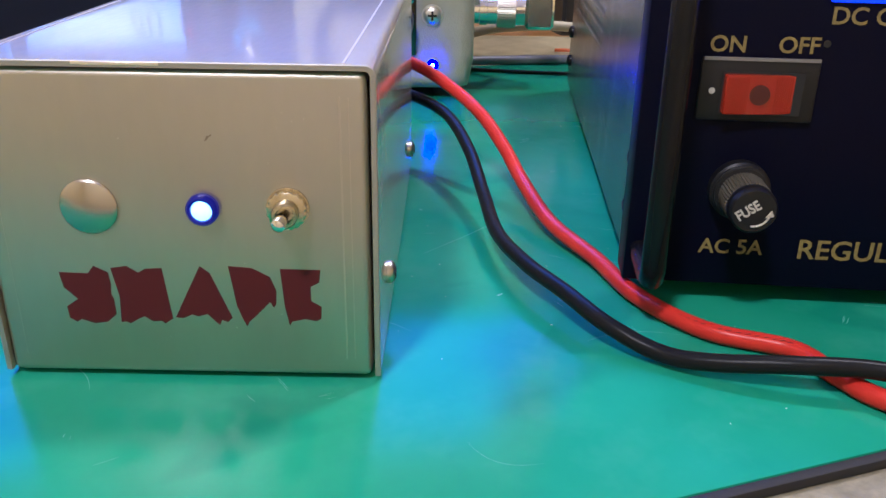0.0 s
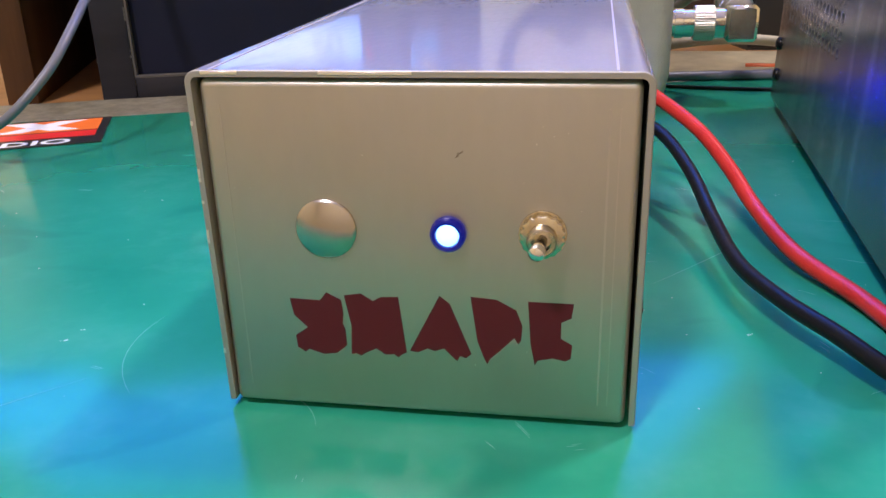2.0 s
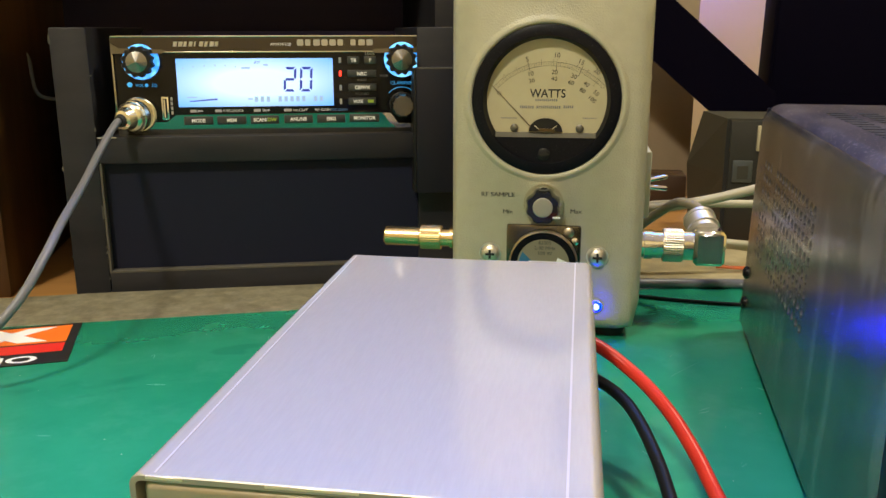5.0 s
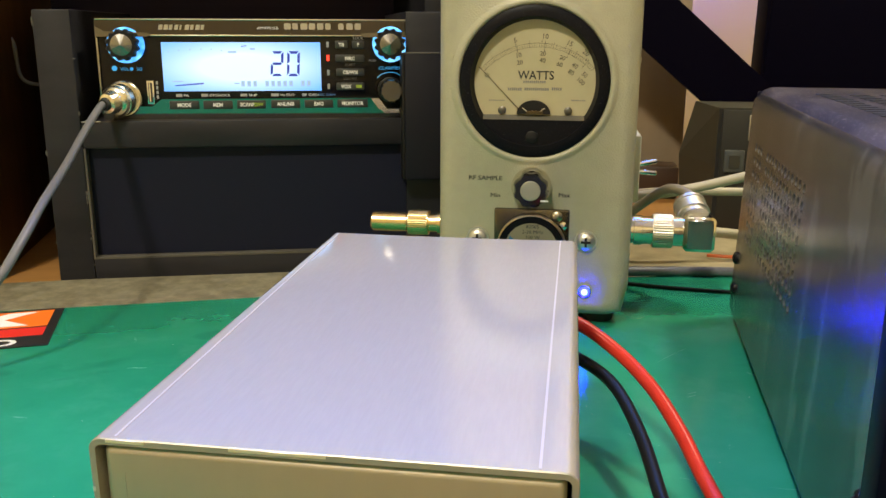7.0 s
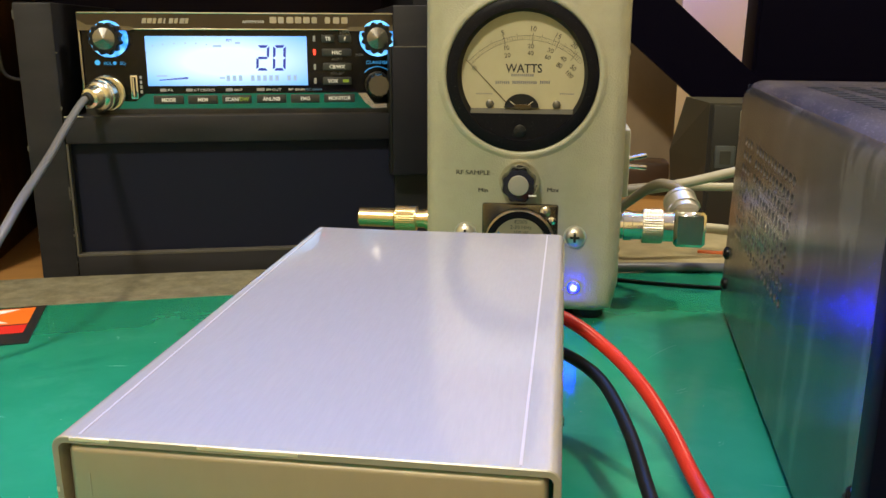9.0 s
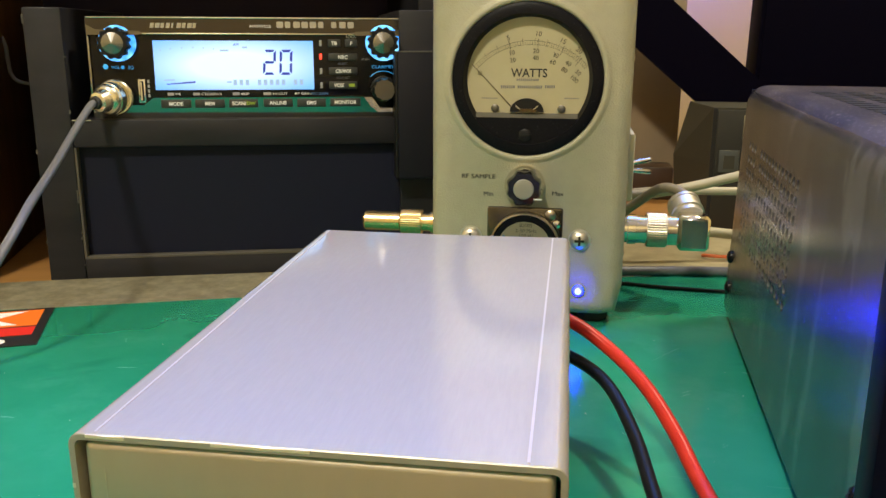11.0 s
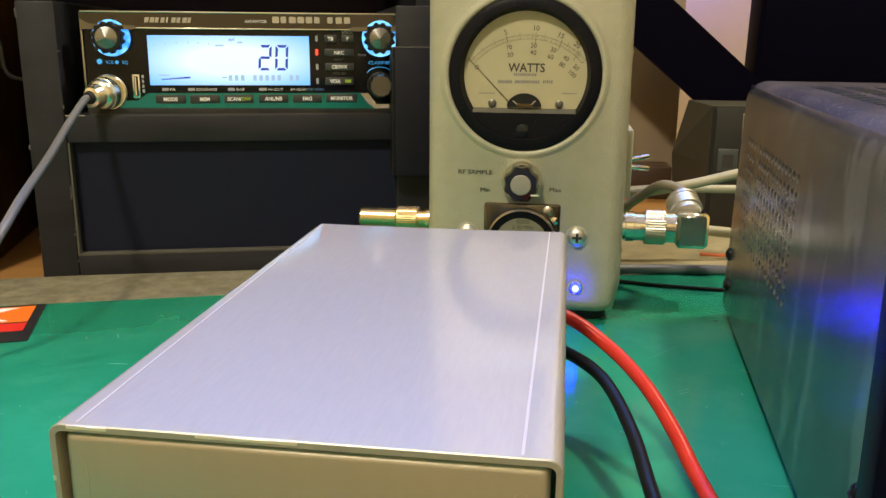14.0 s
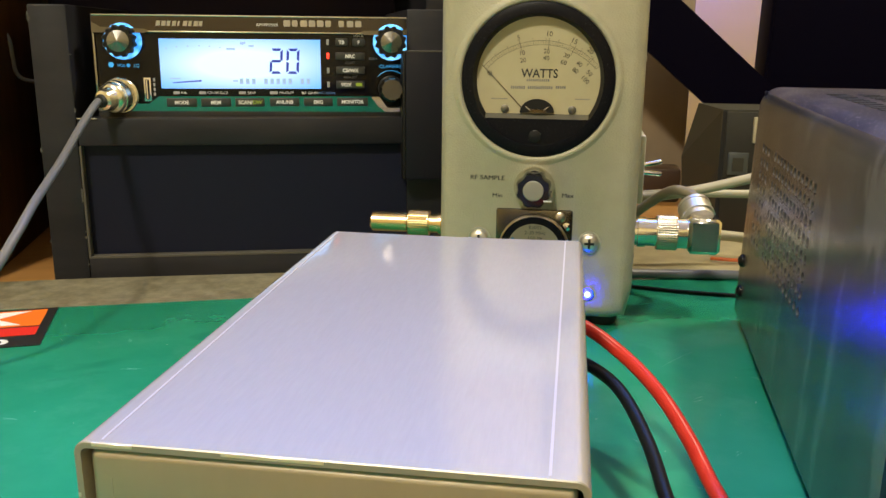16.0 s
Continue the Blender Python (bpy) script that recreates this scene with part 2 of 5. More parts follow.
ring_light(CYAN_GLOW)
CYAN_PRINT = mat("cyan_backlit_print", (0.05, 0.3, 0.5), 0.4, emit=(0.04, 0.35, 0.85), power=0.6)
RED_GLOW = mat("red_indicator", (0.8, 0.05, 0.03), 0.3, emit=(1.0, 0.04, 0.02), power=2.4)
CLEAR_BAR = mat("unlit_indicator", (0.34, 0.34, 0.35), 0.3)
GREEN_PRINT = mat("yellow_green_print", (0.30, 0.42, 0.04), 0.5)
KEY = mat("dark_grey_key", (0.028, 0.030, 0.030), 0.4)
BLACK_WOOD = relief(tone(mat("black_stained_wood", (0.014, 0.013, 0.016), 0.45, spec=0.25), 40, ((0.0115, 0.0115, 0.0150), (0.026, 0.0255, 0.0310)), (0.25, 1, 1), rough=(0.36, 0.55)), 500, 0.10, 0.0004, (0.1, 1, 1))
WORN = mat("worn_bare_edge", (0.072, 0.066, 0.055), 0.7)
BLACK_CLOTH = relief(mat("black_board", (0.0110, 0.0125, 0.0260), 0.42, spec=0.12), 900, 0.06, 0.0002)
# dark backing with the cast of violet light put into its base colour
BACK_DARK = relief(mat("violet_lit_backing", (0.022, 0.016, 0.040), 0.6, spec=0.15), 200, 0.1, 0.0006)
OAK = relief(tone(mat("varnished_oak", (0.30, 0.16, 0.06), 0.35), 18, ((0.25, 0.118, 0.034), (0.42, 0.22, 0.072)), (0.15, 2.0, 2.0), detail=8), 300, 0.10, 0.0005, (0.05, 1, 1))
BROWN_WOOD = relief(tone(mat("brown_wood", (0.08, 0.036, 0.012), 0.5, spec=0.25), 22, ((0.040, 0.017, 0.005), (0.11, 0.050, 0.016)), (2.0, 2.0, 0.15), detail=8), 300, 0.10, 0.0005, (1, 1, 0.05))
DESK = relief(tone(mat("grey_brown_laminate", (0.17, 0.15, 0.115), 0.5), 150, ((0.125, 0.112, 0.070), (0.265, 0.240, 0.165)), detail=9, low=0.33, high=0.70), 420, 0.30, 0.0006)
WALL = relief(tone(mat("cream_wall_paint", (0.80, 0.68, 0.34), 0.7), 6, ((0.77, 0.65, 0.31), (0.83, 0.71, 0.37))), 250, 0.12, 0.001)
TAN = relief(tone(mat("tan_board", (0.30, 0.23, 0.15), 0.6), 14, ((0.26, 0.195, 0.125), (0.34, 0.26, 0.175))), 300, 0.1, 0.0006)
FLOOR = relief(tone(mat("brown_floor", (0.22, 0.16, 0.11), 0.5), 8, ((0.18, 0.13, 0.09), (0.26, 0.19, 0.13))), 90, 0.1, 0.001)
CEIL = relief(mat("white_ceiling", (0.75, 0.73, 0.70), 0.8), 60, 0.1, 0.001)
SCREEN = mat("lit_blue_screen", (0.02, 0.02, 0.03), 0.3, emit=(0.05, 0.225, 1.0), power=13.2)
STICKER_BLACK = mat("black_card", (0.02, 0.02, 0.02), 0.35)
STICKER_ORANGE = mat("orange_card_print", (0.80, 0.17, 0.02), 0.35)
STICKER_RED = mat("red_card_print", (0.66, 0.03, 0.02), 0.35)
DARK_GREY = relief(mat("dark_grey_plastic_case", (0.046, 0.044, 0.035), 0.5, spec=0.3), 900, 0.08, 0.0003)
LIGHT_GREY = mat("light_grey_plastic", (0.56, 0.55, 0.44), 0.5)


def green_mat_material():
    m = mat("green_rubber_mat", (0.0, 0.2, 0.13), 0.16, spec=0.13)
    nt, b = m.node_tree, m.node_tree.nodes["Principled BSDF"]
    v = coords(m)
    big = node(m, "ShaderNodeTexNoise", Scale=14.0, Detail=7.0, Roughness=0.6)
    worn = node(m, "ShaderNodeTexNoise", Scale=32.0, Detail=4.0, Roughness=0.65)
    for n in (big, worn):
        link(m, v, n.inputs["Vector"])
    ramp = nt.nodes.new("ShaderNodeValToRGB")
    ramp.color_ramp.elements[0].position, ramp.color_ramp.elements[1].position = 0.30, 0.72
    ramp.color_ramp.elements[0].color, ramp.color_ramp.elements[1].color = (0.012, 0.212, 0.122, 1), (0.026, 0.290, 0.172, 1)
    link(m, big.outputs["Fac"], ramp.inputs["Fac"])
    # rubbed, slightly paler places
    rub = nt.nodes.new("ShaderNodeMapRange")
    rub.inputs["From Min"].default_value, rub.inputs["From Max"].default_value = 0.52, 0.75
    rub.inputs["To Max"].default_value = 0.35
    link(m, worn.outputs["Fac"], rub.inputs["Value"])
    mix = nt.nodes.new("ShaderNodeMix")
    mix.data_type = "RGBA"
    link(m, rub.outputs["Result"], mix.inputs["Factor"])
    link(m, ramp.outputs["Color"], mix.inputs["A"])
    mix.inputs["B"].default_value = (0.066, 0.335, 0.225, 1)
    # darker spills and handled places, with soft rims
    spill = node(m, "ShaderNodeTexNoise", Scale=19.0, Detail=2.5, Roughness=0.5, Distortion=0.6)
    link(m, coords(m, (0.75, 1.3, 1.0)), spill.inputs["Vector"])
    cut = nt.nodes.new("ShaderNodeMapRange")
    cut.inputs["From Min"].default_value, cut.inputs["From Max"].default_value = 0.60, 0.66
    cut.inputs["To Max"].default_value = 0.45
    link(m, spill.outputs["Fac"], cut.inputs["Value"])
    dark = nt.nodes.new("ShaderNodeMix")
    dark.data_type = "RGBA"
    link(m, cut.outputs["Result"], dark.inputs["Factor"])
    link(m, mix.outputs["Result"], dark.inputs["A"])
    dark.inputs["B"].default_value = (0.008, 0.160, 0.102, 1)
    link(m, dark.outputs["Result"], b.inputs["Base Color"])
    r = nt.nodes.new("ShaderNodeMapRange")
    r.inputs["To Min"].default_value, r.inputs["To Max"].default_value = 0.11, 0.20
    link(m, worn.outputs["Fac"], r.inputs["Value"])
    link(m, r.outputs["Result"], b.inputs["Roughness"])
    return m


GREEN = green_mat_material()


# ---- building helpers ----
def finish(name, bm, material, parent=None, label="", m=None, smooth=40):
    bmesh.ops.recalc_face_normals(bm, faces=bm.faces)
    me = bpy.data.meshes.new(name)
    bm.to_mesh(me)
    bm.free()
    me.materials.append(material)
    if smooth:
        me.shade_smooth()
        me.set_sharp_from_angle(angle=radians(smooth))
    ob = new(name, me)
    if parent:
        ob.parent = parent
    if m is not None:
        ob.matrix_basis = m
    if label:
        ob["label"] = label
    return ob


def part(name, bm, material, parent, label="", m=None, smooth=40):
    return finish(name, bm, material, parent, label, m, smooth)


def thing(name, m, label, category, group="", kind=""):
    ob = new(name)
    ob.empty_display_size = 0.01
    ob.matrix_basis = m
    return tagged(ob, label, category, group, kind)


def box(x0, x1, y0, y1, z0, z1, bevel=0.0, segments=2, bm=None):
    bm = bm or bmesh.new()
    one = bmesh.new()
    bmesh.ops.create_cube(one, size=1.0)
    for v in one.verts:
        v.co = ((x0 + x1) / 2 + v.co.x * (x1 - x0), (y0 + y1) / 2 + v.co.y * (y1 - y0), (z0 + z1) / 2 + v.co.z * (z1 - z0))
    if bevel:
        bmesh.ops.bevel(one, geom=one.edges[:], offset=bevel, segments=segments, profile=0.5, affect="EDGES")
    return merge(bm, one)


def merge(bm, other):
    me = bpy.data.meshes.new("t")
    other.to_mesh(me)
    other.free()
    bm.from_mesh(me)
    bpy.data.meshes.remove(me)
    return bm


AXES = {"x": Matrix.Rotation(radians(90), 4, "Y"), "y": Matrix.Rotation(radians(90), 4, "X"), "z": Matrix.Identity(4)}


def lathe(profile, axis="y", at=(0, 0, 0), sides=40, bm=None, open_end=False):
    """A turned shape: profile is a list of (radius, height along the axis); the axis y points to the viewer's side (-y)."""
    bm = bm or bmesh.new()
    one = bmesh.new()
    rings = []
    for r, h in profile:
        if r <= 0:
            rings.append([one.verts.new((0, 0, h))])
        else:
            rings.append([one.verts.new((r * math.cos(2 * math.pi * k / sides), r * math.sin(2 * math.pi * k / sides), h)) for k in range(sides)])
    for a, b in zip(rings, rings[1:]):
        for k in range(sides):
            q = (k + 1) % sides
            vs = [a[k % len(a)], a[q % len(a)], b[q % len(b)], b[k % len(b)]]
            vs = list(dict.fromkeys(vs))
            if len(vs) > 2:
                one.faces.new(vs)
    for ring in (rings[0], rings[-1])[: 1 if open_end else 2]:
        if len(ring) > 2:
            one.faces.new(ring)
    bmesh.ops.transform(one, matrix=Matrix.Translation(at) @ AXES[axis], verts=one.verts)
    return merge(bm, one)


def fluted(radius, depth, at, teeth=24, cut=0.08, axis="y", top=0.9, sub=4, bm=None):
    """A knob or collar with a scalloped edge."""
    bm = bm or bmesh.new()
    one = bmesh.new()
    n = teeth * sub
    rings = []
    for s, h in ((1.0, 0.0), (1.0, depth * 0.86), (top, depth)):
        ring = []
        for k in range(n):
            a = 2 * math.pi * k / n
            r = radius * s * (1 - cut * (0.5 + 0.5 * math.cos(teeth * a)))
            ring.append(one.verts.new((r * math.cos(a), r * math.sin(a), h)))
        rings.append(ring)
    for a, b in zip(rings, rings[1:]):
        for k in range(n):
            one.faces.new((a[k], a[(k + 1) % n], b[(k + 1) % n], b[k]))
    one.faces.new(rings[0])
    one.faces.new(rings[-1])
    bmesh.ops.transform(one, matrix=Matrix.Translation(at) @ AXES[axis], verts=one.verts)
    return merge(bm, one)


def knurl(radius, length, at, around=40, rows=9, depth=0.05, axis="x", bm=None):
    """A sleeve with crossed knurling."""
    bm = bm or bmesh.new()
    one = bmesh.new()
    rings = []
    for q in range(rows + 1):
        ring = []
        for k in range(around):
            a = 2 * math.pi * (k + 0.5 * (q % 2)) / around
            rr = radius * (1 - (depth if q in (0, rows) else depth * ((k + q) % 2)))
            ring.append(one.verts.new((rr * math.cos(a), rr * math.sin(a), length * q / rows)))
        rings.append(ring)
    for q, (a, b) in enumerate(zip(rings, rings[1:])):
        for k in range(around):
            n = (k + 1) % around
            if q % 2:
                one.faces.new((a[k], b[n], b[k]))
                one.faces.new((a[k], a[n], b[n]))
            else:
                one.faces.new((a[k], a[n], b[k]))
                one.faces.new((a[n], b[n], b[k]))
    one.faces.new(rings[0])
    one.faces.new(rings[-1])
    bmesh.ops.transform(one, matrix=Matrix.Translation(at) @ AXES[axis], verts=one.verts)
    return merge(bm, one)


def outline(points, y, depth, bm=None, bevel=0.0):
    """A flat shape in the x-z plane, its front at y and its back at y + depth."""
    bm = bm or bmesh.new()
    one = bmesh.new()
    f = one.faces.new([one.verts.new((x, y, z)) for x, z in points])
    made = bmesh.ops.extrude_face_region(one, geom=[f])
    bmesh.ops.translate(one, vec=(0, depth, 0), verts=[v for v in made["geom"] if isinstance(v, bmesh.types.BMVert)])
    return merge(bm, one)


def smooth_path(points, steps=10):
    """Points along a smooth curve through the given ones."""
    ps = [Vector(p) for p in points]
    ps = [2 * ps[0] - ps[1], *ps, 2 * ps[-1] - ps[-2]]
    out = []
    for a, b, c, d in zip(ps, ps[1:], ps[2:], ps[3:]):
        for k in range(steps):
            t = k / steps
            out.append(0.5 * (2 * b + (c - a) * t + (2 * a - 5 * b + 4 * c - d) * t * t + (3 * b - a - 3 * c + d) * t ** 3))
    out.append(ps[-2])
    return out


def tube(points, radius, sides=14, steps=10, bm=None, straight=False):
    bm = bm or bmesh.new()
    one = bmesh.new()
    path = [Vector(p) for p in points] if straight else smooth_path(points, steps)
    rings, up = [], Vector((0, 0, 1))
    for k, p in enumerate(path):
        d = (path[min(k + 1, len(path) - 1)] - path[max(k - 1, 0)]).normalized()
        if k == 0:
            up = Vector((0, 0, 1)) if abs(d.z) < 0.9 else Vector((1, 0, 0))
        side = d.cross(up).normalized()
        up = side.cross(d).normalized()
        rings.append([one.verts.new(p + radius * (math.cos(2 * math.pi * j / sides) * side + math.sin(2 * math.pi * j / sides) * up)) for j in range(sides)])
    for a, b in zip(rings, rings[1:]):
        for j in range(sides):
            one.faces.new((a[j], a[(j + 1) % sides], b[(j + 1) % sides], b[j]))
    one.faces.new(rings[0])
    one.faces.new(rings[-1])
    return merge(bm, one)


def lettering(text, height, x, z, y, material, parent, name="lettering", align="LEFT", bold=0.0, wide=1.0, turn=0.0, label=""):
    """Printed words on a face that looks towards -y; height is that of the capitals."""
    c = bpy.data.curves.new(name, "FONT")
    c.body, c.size, c.align_x, c.align_y = text, 1 / 0.70, align, "BOTTOM_BASELINE"
    c.extrude, c.offset, c.resolution_u = 0.00004 / height, bold / height, 3
    ob = new(name, c)
    dg = bpy.context.evaluated_depsgraph_get()
    me = bpy.data.meshes.new_from_object(ob.evaluated_get(dg))
    bpy.data.objects.remove(ob)
    bpy.data.curves.remove(c)
    me.transform(Matrix.Translation((x, y, z)) @ Matrix.Rotation(radians(-turn), 4, "Y") @ Matrix.Rotation(radians(90), 4, "X") @ Matrix.Diagonal((wide * height, height, height, 1)))
    me.materials.clear()
    me.materials.append(material)
    ob = new(name, me)
    ob.parent = parent
    if label:
        ob["label"] = label
    return ob


def screw_head(parent, at, radius, axis="y", material=None, name="screw", sign=1, cross=True):
    """A domed screw with a crossed slot, its head towards -y or along the axis."""
    r = radius
    bm = lathe([(r, 0), (r, 0.25 * r), (0.85 * r, 0.5 * r), (0.5 * r, 0.64 * r), (0, 0.68 * r)], "z", sides=24)
    turn = {"y": Matrix.Rotation(radians(90), 4, "X"), "x": Matrix.Rotation(radians(-90 * sign), 4, "Y") if sign > 0 else Matrix.Rotation(radians(90), 4, "Y")}[axis]
    ob = part(name, bm, material or NICKEL, parent, m=Matrix.Translation(at) @ turn)
    if cross:
        c = box(-0.52 * r, 0.52 * r, -0.13 * r, 0.13 * r, 0.5 * r, 0.71 * r)
        box(-0.13 * r, 0.13 * r, -0.52 * r, 0.52 * r, 0.5 * r, 0.712 * r, bm=c)
        part("slot", c, GAP, ob)
    return ob


MM = 0.001


# ---- the room ----
BENCH = 19.5  # turn of the bench against the amplifier


def room():
    turn = pose(0, 0, 0, 0, 0, BENCH)
    tagged(finish("floor", box(-1.7, 1.9, -1.6, 1.2, -0.80, -0.76), FLOOR, m=turn), "brown floor of the small workroom", "floor", kind="structure")
    tagged(finish("ceiling", box(-1.7, 1.9, -1.6, 1.2, 1.70, 1.74), CEIL, m=turn), "plain white ceiling", "ceiling", kind="structure")
    tagged(finish("wall_north", box(-1.7, 1.9, 0.86, 0.92, -0.76, 1.70), WALL, m=turn), "cream painted wall behind the bench", "wall", kind="structure")
    tagged(finish("wall_south", box(-1.7, 1.9, -1.6, -1.54, -0.76, 1.70), WALL, m=turn), "cream painted wall", "wall", kind="structure")
    tagged(finish("wall_west", box(-1.7, -1.64, -1.54, 0.86, -0.76, 1.70), WALL, m=turn), "cream painted wall", "wall", kind="structure")
    tagged(finish("wall_east", box(1.84, 1.9, -1.54, 0.86, -0.76, 1.70), WALL, m=turn), "cream painted wall", "wall", kind="structure")


room()


def bench():
    """The worktop in two strips, on four legs; its front strip carries the mat."""
    b = thing("workbench", pose(0, 0, -0.76, 0, 0, BENCH), "workbench with a grey-brown laminate top and oak rear board", "bench")
    z = 0.76
    part("worktop", box(-1.1, 1.2, -0.115, 0.4035, z - 0.034, z - 0.003, 0.0015), DESK, b, "grey-brown mottled laminate worktop")
    part("rear_board", box(-1.1, 1.2, 0.4045, 0.80, z - 0.036, z - 0.005, 0.001), OAK, b, "orange varnished oak board")
    for x in (-1.0, 1.1):
        for y in (-0.05, 0.72):
            part("leg", box(x - 0.03, x + 0.03, y - 0.03, y + 0.03, 0, z - 0.037, 0.002), BROWN_WOOD, b)


bench()


def mat_sheet():
    bm = box(-0.62, 0.62, -0.0738, 0.3355, -0.0026, 0.0, 0.0004)
    ob = finish("bench_mat", bm, GREEN, m=pose(0, 0, 0, 0, 0, BENCH))
    tagged(ob, "scuffed green rubber antistatic mat on the bench", "mat")
    edge = part("edge_binding", box(-0.62, 0.62, -0.0766, -0.0739, -0.0028, -0.0002, 0.0005), RUBBER, ob, "black edge strip")


mat_sheet()


def mat_scuffs():
    """Short pale scratches scattered over the mat."""
    random.seed(11)
    sheet = bpy.data.objects["bench_mat"]
    pale = mat("pale_scuff", (0.10, 0.36, 0.28), 0.5)
    for k in range(60):
        n = random.randint(1, 3)
        x, y, a = random.uniform(-0.27, 0.20), random.uniform(-0.055, 0.31), random.uniform(0, 180)
        ln = random.uniform(0.0012, 0.0075)
        bm = bmesh.new()
        for q in range(n):
            ox, oy, w = random.uniform(-0.002, 0.002), random.uniform(-0.0014, 0.0014), random.uniform(0.00010, 0.00022)
            ends = [(-ln / 2, -w * 0.2), (-ln / 6, -w / 2), (ln / 4, -w / 2), (ln / 2, 0), (ln / 5, w / 2), (-ln / 5, w / 2), (-ln / 2, w * 0.2)]
            bm.faces.new([bm.verts.new((ox + u, oy + v + 0.05 * u * u / ln, 0.00004)) for u, v in ends])
        part("scuff", bm, pale, sheet, m=pose(x, y, 0, 0, 0, a), smooth=0)


mat_scuffs()


def mat_chips():
    """Small pale chips in the mat's surface, each with a few ragged lobes."""
    random.seed(23)
    sheet = bpy.data.objects["bench_mat"]
    white = mat("white_chip", (0.50, 0.60, 0.56), 0.6)
    for x, y, size in ((-0.1033, 0.0323, 0.0030), (-0.0827, 0.0555, 0.0011), (-0.1404, 0.0655, 0.0016), (0.0905, 0.0190, 0.0010), (-0.0790, 0.0610, 0.0008)):
        bm = bmesh.new()
        for q in range(5):
            ox, oy = random.uniform(-0.7, 0.7) * size, random.uniform(-0.35, 0.35) * size
            bm.faces.new([bm.verts.new((ox + size * random.uniform(0.12, 0.42) * math.cos(w), oy + size * random.uniform(0.06, 0.24) * math.sin(w), 0.00005 + 0.00001 * q)) for w in (0.2, 1.1, 2.3, 3.2, 4.1, 5.3)])
        part("chip", bm, white, sheet, "pale chip", m=pose(x, y, 0, 0, 0, random.uniform(-20, 30)), smooth=0)


mat_chips()


def mat_scratches():
    """Long thin curved scratches drawn over the mat by sliding things."""
    random.seed(41)
    sheet = bpy.data.objects["bench_mat"]
    pale = mat("pale_scratch", (0.085, 0.34, 0.26), 0.5)
    for k in range(34):
        x, y, a = random.uniform(-0.27, 0.20), random.uniform(-0.060, 0.30), random.uniform(0, 180)
        ln, bend, w = random.uniform(0.010, 0.045), random.uniform(-0.006, 0.006), random.uniform(0.00007, 0.00016)
        steps = 10
        bm = bmesh.new()
        rows = []
        for q in range(steps + 1):
            u = q / steps
            half = w * math.sin(math.pi * min(max(u, 0.04), 0.96)) ** 0.5 * random.uniform(0.5, 1.0)
            v = bend * 4 * u * (1 - u)
            rows.append((bm.verts.new(((u - 0.5) * ln, v - half, 0.00004)), bm.verts.new(((u - 0.5) * ln, v + half, 0.00004))))
        for (p, q), (r, t) in zip(rows, rows[1:]):
            bm.faces.new((p, r, t, q))
        part("scratch", bm, pale, sheet, m=pose(x, y, 0, 0, 0, a), smooth=0)


mat_scratches()


def mat_dust():
    """Specks of dust and lint, too small to pick apart."""
    random.seed(23)
    bm = bmesh.new()
    for k in range(150):
        x, y, r = random.uniform(-0.27, 0.20), random.uniform(-0.060, 0.31), random.uniform(0.00010, 0.00028)
        ring = [bm.verts.new((x + r * random.uniform(0.6, 1.3) * math.cos(a), y + r * random.uniform(0.6, 1.3) * math.sin(a), 0.00005)) for a in (0, 1.25, 2.5, 3.77, 5.0)]
        tip = bm.verts.new((x, y, 0.00005 + r * 0.6))
        for q in range(5):
            bm.faces.new((ring[q], ring[(q + 1) % 5], tip))
    d = part("dust", bm, mat("pale_dust", (0.50, 0.52, 0.48), 0.6), bpy.data.objects["bench_mat"], "pale specks of dust")
    d["kind"] = "stuff"


mat_dust()


def sticker():
    """A card lying on the mat: orange and red fields with white marks on black."""
    s = thing("sticker", pose(-0.2225, 0.2755, 0.0, 0, 0, 24), "black, orange and red printed sticker on the green mat", "sticker")
    part("card", box(-0.13, 0.0, -0.058, 0.0, 0.0001, 0.0006), STICKER_BLACK, s)
    part("orange_field", box(-0.128, -0.0045, -0.029, -0.003, 0.0006, 0.0008), STICKER_ORANGE, s)
    part("red_field", box(-0.128, -0.0045, -0.043, -0.031, 0.0006, 0.0008), STICKER_RED, s)
    m, rise = bmesh.new(), 0.0008
    for pts in (((-0.064, -0.027), (-0.050, -0.027), (-0.020, -0.005), (-0.034, -0.005)), ((-0.062, -0.005), (-0.048, -0.005), (-0.022, -0.027), (-0.036, -0.027)), ((-0.105, -0.027), (-0.094, -0.027), (-0.075, -0.005), (-0.086, -0.005))):
        rise += 0.00012
        lo = [m.verts.new((x + 0.008, y, 0.0008)) for x, y in pts]
        hi = [m.verts.new((x + 0.008, y, rise)) for x, y in pts]
        m.faces.new(hi)
        for q in range(4):
            m.faces.new((lo[q], lo[(q + 1) % 4], hi[(q + 1) % 4], hi[q]))
    part("white_mark", m, WHITE_PRINT, s, "white angular emblem strokes", smooth=0)
    t = lettering("DIO", 0.0085, 0, 0, 0, WHITE_PRINT, s, "lettering", bold=0.0003, wide=1.5)
    t.matrix_basis = pose(-0.0475, -0.0555, 0.0007, -90, 0, 0)


sticker()


